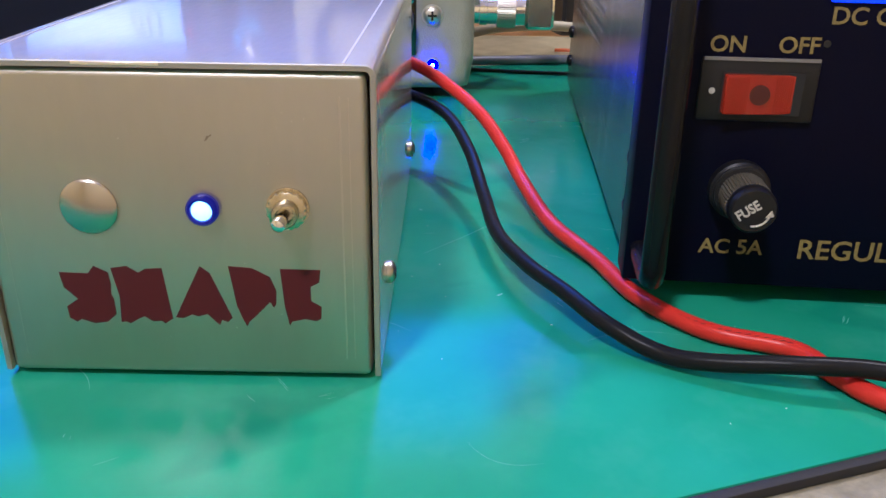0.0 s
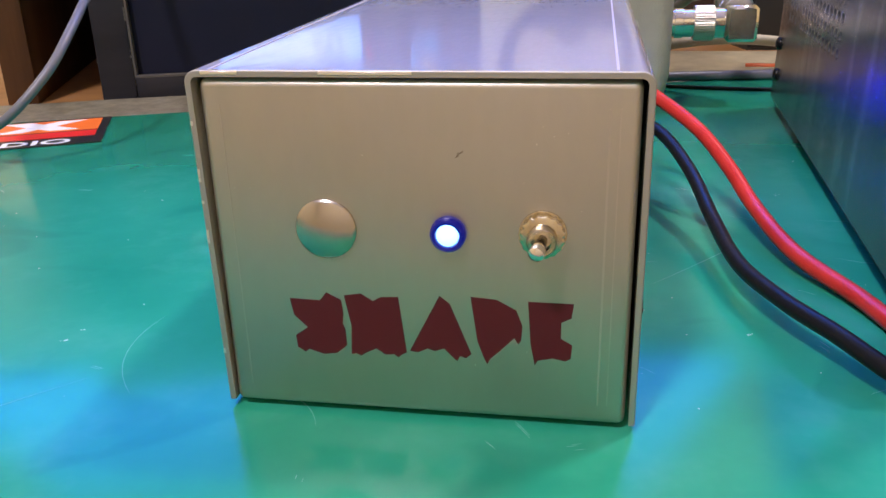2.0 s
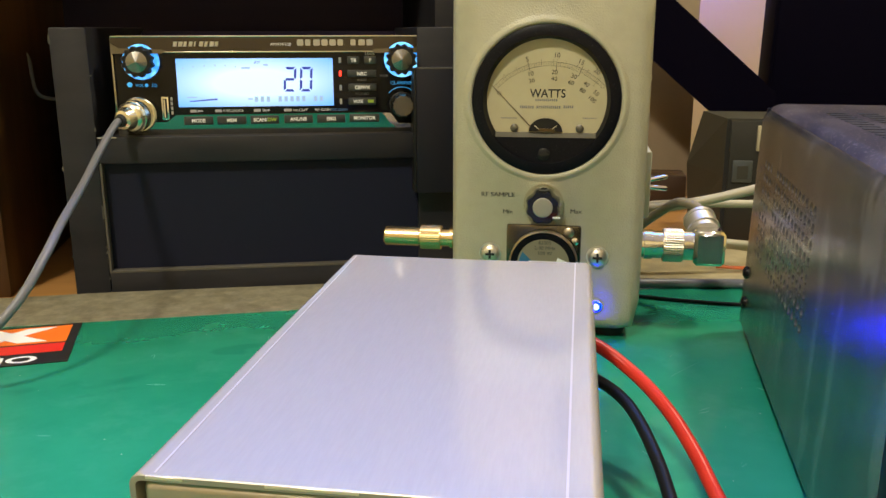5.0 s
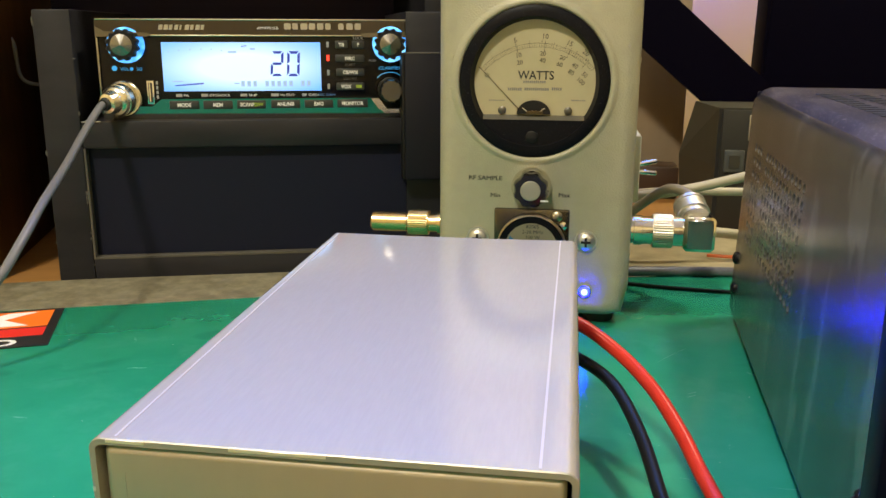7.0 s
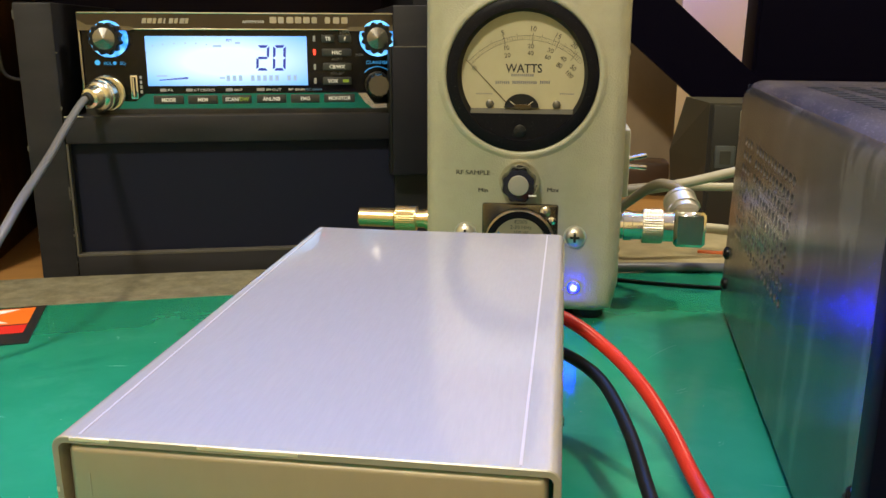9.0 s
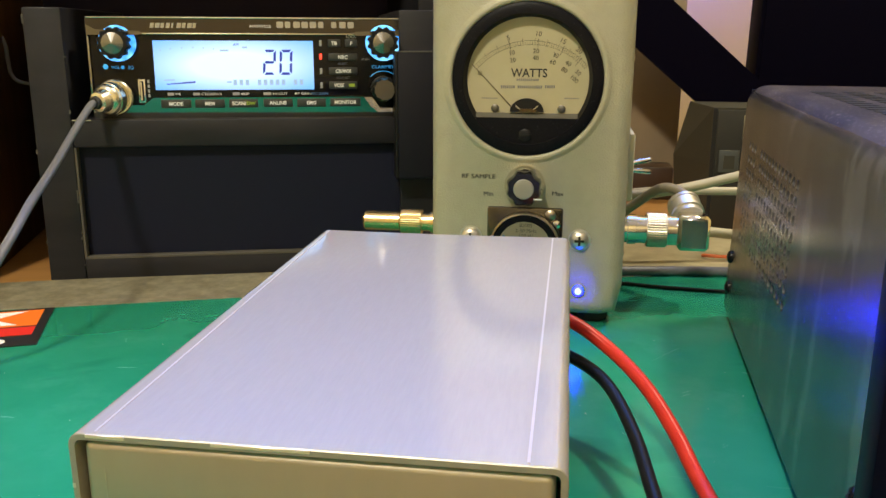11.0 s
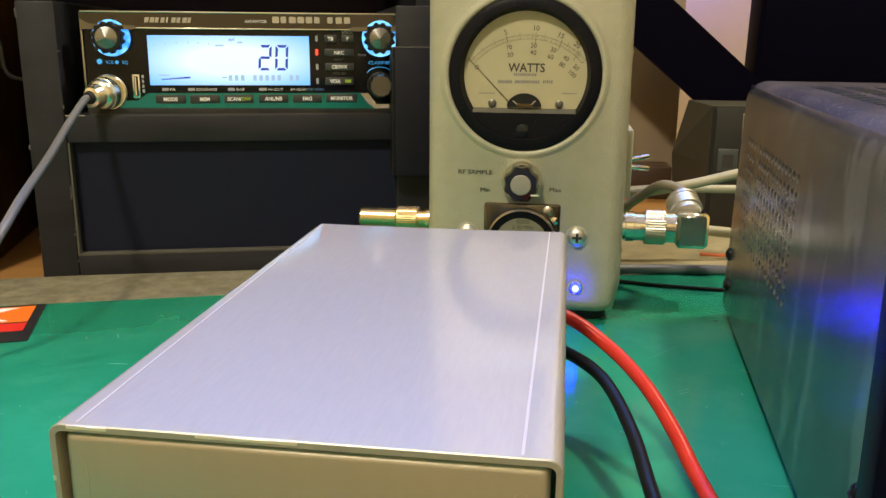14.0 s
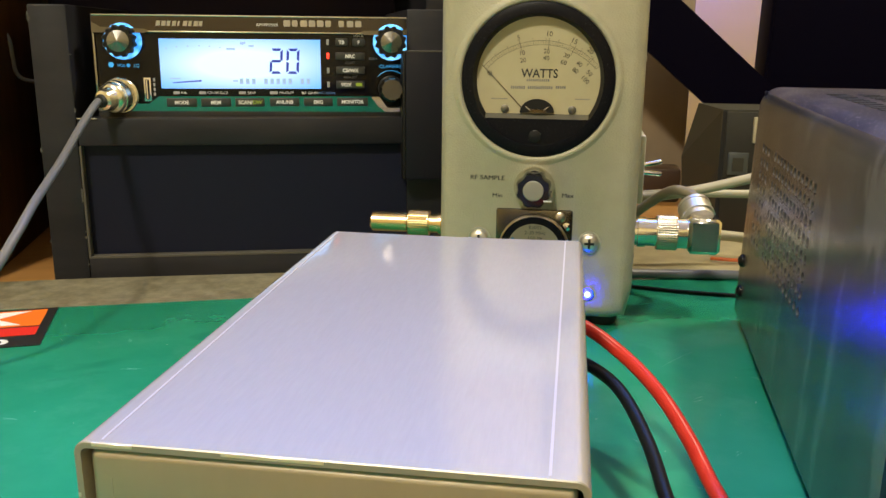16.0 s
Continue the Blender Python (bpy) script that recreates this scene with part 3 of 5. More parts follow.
# ---- the amplifier box ----
def amplifier():
    a = thing("amplifier_box", pose(0, 0, 0, 0, 0, -0.06), "brushed aluminium amplifier enclosure standing on the green mat", "amplifier")
    x0, x1, z0, z1, t, r, D, rise, dish = -0.0410, 0.0482, 0.0018, 0.0748, 0.0013, 0.0026, 0.165, 0.0003, 0.0003
    # the cover: a bent sheet, open at the bottom
    outer, inner = [(x0 + 0.0009, z0)], [(x0 + 0.0009 + t, z0)]  # the side bows in towards its foot
    for cx, cz, a0 in ((x0 + r, z1 - r, 180), (x1 - r, z1 - r, 90)):
        for k in range(7):
            ang = radians(a0 - 15 * k)
            outer.append((cx + r * math.cos(ang), cz + r * math.sin(ang)))
            inner.append((cx + (r - t) * math.cos(ang), cz + (r - t) * math.sin(ang)))
        if a0 == 180:
            for k in range(1, 12):
                outer.append((x0 + r + (x1 - x0 - 2 * r) * k / 12, z1))
                inner.append((x0 + r + (x1 - x0 - 2 * r) * k / 12, z1 - t))
    outer.append((x1, z0))
    inner.append((x1 - t, z0))
    bm = bmesh.new()
    rows = []

    def lift(x, y, z=z1):
        """The cover is sprung a little: one rear corner stands up, and the top is dished."""
        u = (2 * x - x0 - x1) / (x1 - x0)
        return z + (rise * (u + 1) / 2 - dish * (1 - u * u)) * y / D * (z - z0) / (z1 - z0)

    for y in (0.0, D):  # front and rear rims
        rows.append(([bm.verts.new((x, y, lift(x, y, z))) for x, z in outer], [bm.verts.new((x, y, lift(x, y, z))) for x, z in inner]))
    (fo, fi), (bo, bi) = rows
    # softened outer edge at the front
    c = 0.00022
    mid = [bm.verts.new((v.co.x, c, v.co.z)) for v in fo]
    for v in fo:
        q = Vector((min(max(v.co.x, x0 + r), x1 - r), 0, min(v.co.z, z1 - r)))
        d = v.co - q
        v.co -= d.normalized() * c
    for k in range(len(outer) - 1):
        bm.faces.new((fo[k], fo[k + 1], mid[k + 1], mid[k]))
        bm.faces.new((mid[k], mid[k + 1], bo[k + 1], bo[k]))
        bm.faces.new((fi[k + 1], fi[k], bi[k], bi[k + 1]))
        bm.faces.new((fo[k + 1], fo[k], fi[k], fi[k + 1]))
        bm.faces.new((bo[k], bo[k + 1], bi[k + 1], bi[k]))
    for k in (0, -1):
        bm.faces.new((fo[k], mid[k], bo[k], bi[k], fi[k]))
    cover = part("cover", bm, ALU, a, "brushed aluminium cover with protective film", smooth=25)
    cover.data.materials.append(ALU_EDGE)
    for f in cover.data.polygons:
        if abs(f.normal.y) > 0.5:
            f.material_index = 1
    random.seed(17)
    for k in range(7):
        z = random.uniform(0.012, 0.066)
        part("nick", box(x0 + 0.0001 + 0.0009 * (1 - z / z1), x0 + 0.0006 + 0.0009 * (1 - z / z1), -0.00008, 0.0002, z, z + random.uniform(0.0004, 0.0022)), mat("bright_nick", (0.75, 0.72, 0.64), 0.35, 0.9), a, "bright nick", smooth=0)
    specks = bmesh.new()
    for k in range(26):
        x, z, q = random.uniform(-0.034, 0.042), random.uniform(0.006, 0.066), random.uniform(0.00006, 0.00016)
        specks.faces.new([specks.verts.new((x + q * random.uniform(0.6, 1.4) * math.cos(w), 0.00034, z + q * random.uniform(0.6, 1.4) * math.sin(w))) for w in (0.3, 1.5, 2.8, 4.0, 5.2)])
    tagged(part("dust", specks, mat("pale_panel_dust", (0.72, 0.70, 0.62), 0.6), a, "pale specks of dust", smooth=0), kind="stuff")
    part("scratch", outline([(-0.0011, -0.0002), (-0.0003, -0.0003), (0.0002, -0.0001), (0.0010, -0.0002), (0.0012, 0.0001), (0.0004, 0.0001), (0.0001, 0.0004), (-0.0004, 0.0001)], -0.00003, 0.0001), mat("brown_smudge", (0.22, 0.18, 0.13), 0.6), a, "small brown smudge", m=pose(0.0124, 0.00035, 0.0590, 0, -38, 0), smooth=0)
    for x, half in ((-0.0345, 0.00012), (0.0404, 0.00022), (0.0423, 0.00012)):
        part("film_edge", box(x - half, x + half, 0.00033, 0.0005, 0.006, 0.068), mat("front_film_edge", (0.55, 0.52, 0.45), 0.42, 0.95), a, "faint film edge", smooth=0)
    for xa, xb, half in ((-0.0360, -0.0380, 0.00020), (0.0414, 0.0422, 0.00026)):
        e = bmesh.new()
        ends = [(xa - half, 0.001), (xa + half, 0.001), (xb + half * 0.8, D - 0.001), (xb - half * 0.8, D - 0.001)]
        lo = [e.verts.new((x, y, lift(x, y) - 0.0001)) for x, y in ends]
        hi = [e.verts.new((x, y, lift(x, y) + 0.00012)) for x, y in ends]
        e.faces.new(hi)
        for q in range(4):
            e.faces.new((lo[q], lo[(q + 1) % 4], hi[(q + 1) % 4], hi[q]))
        part("film_edge", e, FILM, a, "pale film edge", smooth=0)
    # bright strips for the broken highlights on the cover's rubbed front lip
    for xa, xb in ((-0.0375, -0.0300), (-0.0140, 0.0040)):
        part("rubbed_highlight", box(xa, xb, -0.00012, 0.0004, z1 - 0.00085, z1 - 0.00012, 0.0001, 1), mat("rubbed_lip_highlight", (0.86, 0.80, 0.66), 0.38, 0.8), a, "rubbed lip with its highlight in the colour")
    part("chassis", box(x0 + 0.0022, x1 - 0.0022, 0.0078, 0.161, 0.003, z1 - 0.0022), GAP, a, "dark inner chassis")
    part("front_panel", box(x0 + 0.0025, x1 - 0.0021, 0.0004, 0.0075, 0.0014, z1 - 0.0017, 0.0016, 4), ALU_FRONT, a, "satin aluminium front panel")
    part("rear_panel", box(x0 + 0.0022, x1 - 0.0022, 0.1615, 0.1645, 0.0014, z1 - 0.0022, 0.001), ALU_FRONT, a)
    part("base_plate", box(x0 + 0.0024, x1 - 0.0024, 0.0078, 0.161, 0.0008, 0.0028), ALU_EDGE, a)
    for x in (-0.030, 0.037):
        for y in (0.02, 0.145):
            part("foot", lathe([(0.005, 0.0), (0.005, 0.001)], "z", (x, y, 0.0), 16), RUBBER, a)
    # hole plug
    part("hole_plug", lathe([(0.0063, 0), (0.0063, 0.0006), (0.0059, 0.0010), (0.0056, 0.0011), (0.0044, 0.0016), (0.0025, 0.0020), (0, 0.0021)], "y", (-0.0148, 0.0004, 0.0431), 48), mat("dull_plug_plate", (0.52, 0.475, 0.41), 0.22, 1.0), a, "domed chrome hole plug")
    # pilot light
    p = part("pilot_light", lathe([(0.0034, 0), (0.0036, 0.0008), (0.0035, 0.0020), (0.0029, 0.0027), (0.0024, 0.0025), (0.0022, 0.0008)], "y", (0.0102, 0.0004, 0.0432), 40), BLUE_RIM, a, "blue pilot light in a dark rim")
    part("lens", lathe([(0.0022, 0.0005), (0.0022, 0.0022), (0.0015, 0.0029), (0, 0.0032)], "y", (0.0102, 0.0004, 0.0432), 24), BLUE_LENS, p, "glowing blue-white lens")
    # toggle switch
    s = part("toggle_switch", lathe([(0.0047, 0), (0.0047, 0.0007), (0.0031, 0.0008)], "y", (0.0286, 0.0004, 0.0436), 40), SWITCH_PLATE, a, "nickel toggle switch")
    part("nut", fluted(0.0044, 0.0020, (0.0286, -0.0004, 0.0436), 16, 0.07, sub=4), SWITCH_PLATE, s)
    part("bushing", lathe([(0.0029, 0.001), (0.0029, 0.0050), (0.0026, 0.0054), (0.0019, 0.0052), (0.0017, 0.0040)], "y", (0.0286, 0.0004, 0.0436), 24), SWITCH_PLATE, s)
    lever = lathe([(0.0011, 0.0), (0.0013, 0.0024), (0.0016, 0.0042), (0.0015, 0.0050), (0.0009, 0.0055), (0, 0.0057)], "z", sides=20)
    part("lever", lever, CHROME, s, "polished bat lever", m=Matrix.Translation((0.0286, -0.0036, 0.0436)) @ Vector((-0.16, -0.95, -0.20)).to_track_quat("Z", "Y").to_matrix().to_4x4())
    # side screws
    for y, z in ((0.145, 0.0145), (0.027, 0.0165)):
        screw_head(a, (x1, y, z), 0.0030, "x", sign=-1)
    # dripping red emblem in five solid marks
    marks = (
        ((-24.0, 27.2), (-17.5, 27.0), (-16.0, 28.9), (-12.9, 27.3), (-12.6, 24.3), (-12.9, 21.9), (-12.4, 20.6), (-12.3, 16.8), (-14.6, 14.8), (-17.5, 14.4), (-20.6, 15.4), (-21.6, 14.7), (-23.2, 15.8), (-23.4, 18.6), (-20.6, 20.6), (-23.4, 23.4)),
        ((-12.2, 28.4), (-8.6, 29.0), (-6.1, 27.4), (-4.4, 28.4), (-0.7, 28.6), (0.6, 15.9), (-0.6, 15.2), (-1.2, 14.6), (-2.1, 15.3), (-4.0, 15.1), (-5.9, 16.4), (-7.6, 15.6), (-9.3, 14.5), (-10.3, 15.0), (-11.4, 14.8), (-11.0, 21.5)),
        ((7.9, 29.3), (10.0, 27.6), (14.3, 16.4), (13.2, 15.3), (11.9, 15.8), (11.3, 14.5), (9.9, 15.9), (8.6, 17.3), (6.6, 16.6), (5.1, 17.1), (3.1, 16.1), (1.3, 16.3), (2.9, 19.5)),
        ((14.3, 29.4), (19.6, 29.0), (23.6, 26.8), (24.8, 23.4), (24.6, 20.2), (24.0, 19.2), (23.2, 20.6), (20.0, 17.2), (18.2, 15.5), (17.6, 14.2), (16.9, 15.7), (15.6, 19.4)),
        ((25.9, 28.9), (35.0, 28.8), (34.6, 25.7), (32.6, 24.6), (32.6, 21.0), (34.9, 19.6), (34.7, 16.5), (33.6, 15.9), (31.0, 16.4), (28.0, 15.7), (27.4, 14.6), (26.5, 19.4)),
    )
    for pts in marks:
        part("emblem_mark", outline([(x * MM, z * MM) for x, z in pts], 0.00030, 0.00014), LOGO_RED, a, "dark red dripping vinyl mark", smooth=0)


amplifier()


def cables():
    """The supply leads of the amplifier, from its rear panel over the mat to the power supply's front."""
    red = [(0.020, 0.163, 0.0455), (0.030, 0.178, 0.0455), (0.0495, 0.1765, 0.0408), (0.0647, 0.168, 0.0332), (0.0762, 0.152, 0.0264), (0.0845, 0.136, 0.018), (0.0904, 0.119, 0.0105), (0.0978, 0.0925, 0.0055), (0.1095, 0.068, 0.0030), (0.1172, 0.0437, 0.0026), (0.1312, 0.0240, 0.0026), (0.1502, 0.0148, 0.0026), (0.1566, 0.0022, 0.0026), (0.1640, -0.0088, 0.0026), (0.185, -0.022, 0.0026), (0.205, 0.0, 0.010), (0.212, 0.030, 0.022), (0.212, 0.046, 0.030)]
    black = [(0.030, 0.163, 0.030), (0.036, 0.176, 0.030), (0.0482, 0.1745, 0.0285), (0.0625, 0.160, 0.0245), (0.0710, 0.134, 0.0180), (0.0756, 0.1063, 0.0110), (0.0790, 0.0747, 0.0088), (0.0861, 0.0511, 0.0088), (0.0952, 0.0336, 0.0084), (0.1038, 0.0195, 0.0066), (0.1155, 0.0108, 0.0034), (0.1262, 0.0045, 0.0044), (0.1440, -0.0010, 0.0072), (0.1612, -0.0042, 0.0082), (0.178, -0.010, 0.0080), (0.197, 0.004, 0.012), (0.200, 0.030, 0.022), (0.200, 0.047, 0.030)]
    tagged(finish("power_cable", tube(red, 0.0025, 18), RED_WIRE), "thick glossy red power cable lying on the mat", "cable", "supply leads")
    tagged(finish("power_cable", tube(black, 0.00225, 18), BLACK_WIRE), "thick glossy black power cable lying on the mat", "cable", "supply leads")
    ob = bpy.data.objects["power_cable"]
    # worn print on the red lead
    path = smooth_path(red, 40)
    flat = [k for k, p in enumerate(path) if 0.119 < p.x < 0.150 and p.z < 0.006]
    for n, k in enumerate(flat[:: max(1, len(flat) // 16)]):
        if n in (3, 4, 9):
            continue
        p, d = path[k], path[k + 1] - path[k]
        part("print_bar", box(-0.0006, 0.0006, -0.0003, 0.0003, 0, 0.00008), BLACK_PRINT, ob, "worn black print", m=pose(p.x - 0.0006, p.y - 0.0010, p.z + 0.00222, -24, 0, math.degrees(math.atan2(d.y, d.x)) + 24), smooth=0)


cables()


# ---- the power supply ----
def power_supply():
    home, front = pose(0.1160, 0.0512, 0.0, 0, 0, -3.2), pose(0.1145, 0.0512, 0.0, 0, 0, -4.3)
    F = home.inverted() @ front  # the front frame sits slightly askew on the case
    p = thing("power_supply", home, "black bench power supply with perforated steel cover", "power supply")
    W, D, Z0, Z1, R = 0.215, 0.267, 0.0062, 0.1200, 0.0095
    # cover: left side with real round perforations, rounded shoulder and top
    holes = [(0.2070 - 0.0073 * c, 0.0936 - 0.00627 * r) for r in range(8) for c in range(12)]
    holes += [(0.2410 - 0.0083 * c, 0.0934 - 0.00627 * r) for r in range(8) for c in range(3)]
    bm = bmesh.new()
    ys = sorted({round(v, 5) for y, _ in holes for v in (y - 0.0034, y + 0.0034)} | {0.0, D, 0.05, 0.09})
    zs = sorted({round(v, 5) for _, z in holes for v in (z - 0.0029, z + 0.0029)} | {Z0, Z1 - R, 0.02, 0.03})
    zs = [z for z in zs if z <= Z1 - R]
    ys = [y for k, y in enumerate(ys) if k == 0 or y - ys[k - 1] > 0.0004]
    zs = [z for k, z in enumerate(zs) if k == 0 or z - zs[k - 1] > 0.0001]
    grid = {}

    def vert(x, y, z):
        key = (round(x, 6), round(y, 6), round(z, 6))
        if key not in grid:
            grid[key] = bm.verts.new(key)
        return grid[key]

    for y0, y1 in zip(ys, ys[1:]):
        for za, zb in zip(zs, zs[1:]):
            inside = [(y, z) for y, z in holes if y0 < y < y1 and za < z < zb]
            if not inside:
                bm.faces.new((vert(0, y0, za), vert(0, y1, za), vert(0, y1, zb), vert(0, y0, zb)))
                continue
            cy, cz = inside[0]
            n, rad = 12, 0.0021
            ring = [vert(0, cy + rad * math.cos(radians(45 + 30 * k)), cz + rad * math.sin(radians(45 + 30 * k))) for k in range(n)]
            back = [vert(0.0009, cy + rad * math.cos(radians(45 + 30 * k)), cz + rad * math.sin(radians(45 + 30 * k))) for k in range(n)]
            corner = [vert(0, y1, zb), vert(0, y0, zb), vert(0, y0, za), vert(0, y1, za)]
            for k in range(n):
                bm.faces.new((ring[k], ring[(k + 1) % n], back[(k + 1) % n], back[k]))
            for q in range(4):
                bm.faces.new((corner[q], corner[(q + 1) % 4], ring[(3 * q + 3) % n], ring[(3 * q + 2) % n], ring[(3 * q + 1) % n], ring[3 * q]))
    arc = [(R - R * math.cos(radians(15 * k)), Z1 - R + R * math.sin(radians(15 * k))) for k in range(7)]
    arc += [(W - x, z) for x, z in reversed(arc)] + [(W, Z0)]
    for (xa, za), (xb, zb) in zip(arc, arc[1:]):
        bm.faces.new((bm.verts.new((xa, 0, za)), bm.verts.new((xa, D, za)), bm.verts.new((xb, D, zb)), bm.verts.new((xb, 0, zb))))
    bmesh.ops.remove_doubles(bm, verts=bm.verts, dist=0.00001)
    for v in bm.verts:  # the sides lean in towards the top
        v.co.x += 0.026 * v.co.z * (1 - 2 * v.co.x / W)
    cover = part("cover", bm, STEEL_PAINT, p, "dull dark grey steel cover with round vent holes", smooth=30)
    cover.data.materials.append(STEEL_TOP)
    # hole walls are coloured paler for the glint on their rims
    cover.data.materials.append(mat("hole_rim_glint", (0.16, 0.155, 0.15), 0.40, 0.6))
    # upward faces take the darkened copy, hole walls the paler one
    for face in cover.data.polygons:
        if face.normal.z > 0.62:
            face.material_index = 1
        elif abs(face.normal.x) < 0.3 and face.area < 4e-6:
            face.material_index = 2
    # punched slots in the top
    for r in range(13):
        for c in range(12):
            part("slot", box(0.022 + 0.013 * c, 0.030 + 0.013 * c, 0.108 + 0.009 * r, 0.1115 + 0.009 * r, Z1, Z1 + 0.0003), GAP, cover, smooth=0)
    part("inner_case", box(0.006, W - 0.006, 0.009, D - 0.003, Z0, Z1 - 0.003), GAP, p, "dark inside")
    part("base_plate", box(0.001, W - 0.001, 0.001, D, Z0 - 0.0015, Z0), BLACK_PANEL, p)
    part("rear_panel", box(0.0045, W - 0.0045, D - 0.003, D - 0.001, Z0, Z1 - 0.002, 0.0005), BLACK_PANEL, p)
    part("front_panel", box(-0.0010, W + 0.001, -0.0035, 0.0086, 0.0058, Z1 + 0.001, 0.0008), BLACK_PANEL, p, "deep black front panel", m=F)
    for x in (0.02, W - 0.02):
        for y in (0.025, D - 0.025):
            part("foot", lathe([(0.008, 0), (0.008, 0.0047)], "z", (x, y, 0.0), 20), RUBBER, p)
    for y, z in ((0.2585, 0.0344), (0.2550, 0.0194), (0.0156, 0.0365), (0.0140, 0.0222)):
        screw_head(p, (0.026 * z, y, z), 0.0032, "x", BLACK_METAL)
    # bent bar handles before the panel
    for x in (0.0035, W - 0.0035):
        path = [(x, -0.0035, 0.0150), (x, -0.020, 0.0150), (x, -0.0235, 0.0158), (x, -0.0252, 0.0190), (x, -0.0255, 0.06), (x, -0.0252, 0.106), (x, -0.0235, 0.1092), (x, -0.020, 0.1100), (x, -0.0035, 0.1100)]
        part("bar_handle", tube(path, 0.0032, 16, straight=True), BLACK_METAL, p, "worn black bar handle", m=F)
    y = -0.0035
    o = 0.006
    # rocker switch
    sw = part("rocker_switch", box(0.0132, 0.0428, y - 0.0016, y, o + 0.0472, o + 0.0634, 0.0007), GREY_PLASTIC, p, "illuminated red rocker switch in a grey plate", m=F)
    part("plate_edge", box(0.0136, 0.0424, y - 0.0019, y - 0.0012, o + 0.0628, o + 0.0636), mat("rubbed_plate_edge", (0.16, 0.15, 0.14), 0.5), sw, "rubbed pale upper edge", smooth=0)
    part("well", box(0.0188, 0.0392, y - 0.0019, y - 0.0016, o + 0.0490, o + 0.0600), GAP, sw)
    bm = bmesh.new()
    prof = [(0.0192, -0.0046), (0.0245, -0.0036), (0.0290, -0.0030), (0.0340, -0.0022), (0.0372, -0.0019), (0.0372, 0.0), (0.0192, 0.0)]
    lo = [bm.verts.new((px, y + py, o + 0.0495)) for px, py in prof]
    hi = [bm.verts.new((px, y + py, o + 0.0595)) for px, py in prof]
    bm.faces.new(lo)
    bm.faces.new(hi)
    for k in range(len(prof)):
        bm.faces.new((lo[k], lo[(k + 1) % len(prof)], hi[(k + 1) % len(prof)], hi[k]))
    bmesh.ops.bevel(bm, geom=bm.edges[:], offset=0.0003, segments=1, affect="EDGES")
    part("rocker", bm, ROCKER_RED, sw, "glowing red rocker")
    for k in range(11):
        x = 0.0197 + 0.00052 * k
        part("rib", box(x, x + 0.00026, y - 0.00475 + 0.00010 * k, y - 0.0030, o + 0.0500, o + 0.0590), ROCKER_RED, sw, smooth=0)
    for k in range(8):
        x = 0.0322 + 0.00056 * k
        part("rib", box(x, x + 0.00026, y - 0.00275 + 0.00009 * k, y - 0.0016, o + 0.0500, o + 0.0590), ROCKER_RED, sw, smooth=0)
    part("rocker_dot", lathe([(0.0026, 0), (0.0026, 0.0003)], "y", (0.0282, y - 0.0032, o + 0.0545), 20), mat("dark_red_dot", (0.055, 0.005, 0.003), 0.4), sw, "dark dimple")
    part("white_dot", lathe([(0.0008, 0), (0.0008, 0.0003)], "y", (0.0165, y - 0.0016, o + 0.0550), 16), WORN_WHITE, sw, "white dot")
    for text, h, x, z in (("ON", 0.0040, 0.0148, 0.0647), ("OFF", 0.0040, 0.0318, 0.0648), ("DC C", 0.0042, 0.0434, 0.0722), ("AC 5A", 0.0042, 0.0192, 0.0094), ("REGULA", 0.0056, 0.0456, 0.0088)):
        lettering(text, h, x, o + z, y - 0.00006, GOLD_PRINT, p, "lettering", bold=0.00010, wide=1.02, label="gold capital letters").matrix_basis = F
    # fuse holder
    fu = part("fuse_holder", lathe([(0.0080, 0), (0.0080, 0.003), (0.0074, 0.0036), (0.0074, 0.0042), (0.0070, 0.0044), (0.0070, 0.0050), (0.0062, 0.0052)], "y", (0.0272, y, o + 0.0285), 40), BLACK_PLASTIC, p, "black screw-in fuse holder", m=F)
    cap = part("fuse_cap", fluted(0.0062, 0.0092, (0.0272, y - 0.0048, o + 0.0285), 44, 0.06), mat("grey_ribbed_plastic", (0.075, 0.068, 0.050), 0.42), fu, "ribbed grey cap")
    part("cap_face", lathe([(0.0056, 0), (0.0060, 0.0006), (0.0060, 0.0036), (0.0054, 0.0044), (0.0, 0.0045)], "y", (0.0272, y - 0.0139, o + 0.0285), 36), BLACK_PLASTIC, fu)
    lettering("FUSE", 0.0026, 0.0238, o + 0.0258, y - 0.01848, WORN_WHITE, cap, "lettering", bold=0.00012, wide=0.80, turn=36)
    arrow = tube([(0.0272 + 0.0040 * math.cos(radians(d)), y - 0.0185, o + 0.0285 + 0.0040 * math.sin(radians(d))) for d in (-95, -75, -55, -35, -20)], 0.00028, 6, 4)
    outline([(0.0300, o + 0.0270), (0.0322, o + 0.0274), (0.0314, o + 0.0291)], y - 0.0186, 0.0001, bm=arrow)
    part("arrow", arrow, WORN_WHITE, cap, smooth=0)
    # lit blue read-out at the top of the panel
    part("display", box(0.0425, 0.1050, y - 0.0012, y, o + 0.0775, o + 0.0960, 0.0004), mat("blue_display", (0.01, 0.02, 0.2), 0.2, emit=(0.02, 0.05, 1.0), power=1.6), p, "lit blue digital display", m=F)
    part("pin_hole", lathe([(0.0009, 0), (0.0009, 0.0003)], "y", (0.0436, y, o + 0.0673), 14), GAP, p, m=F)


power_supply()


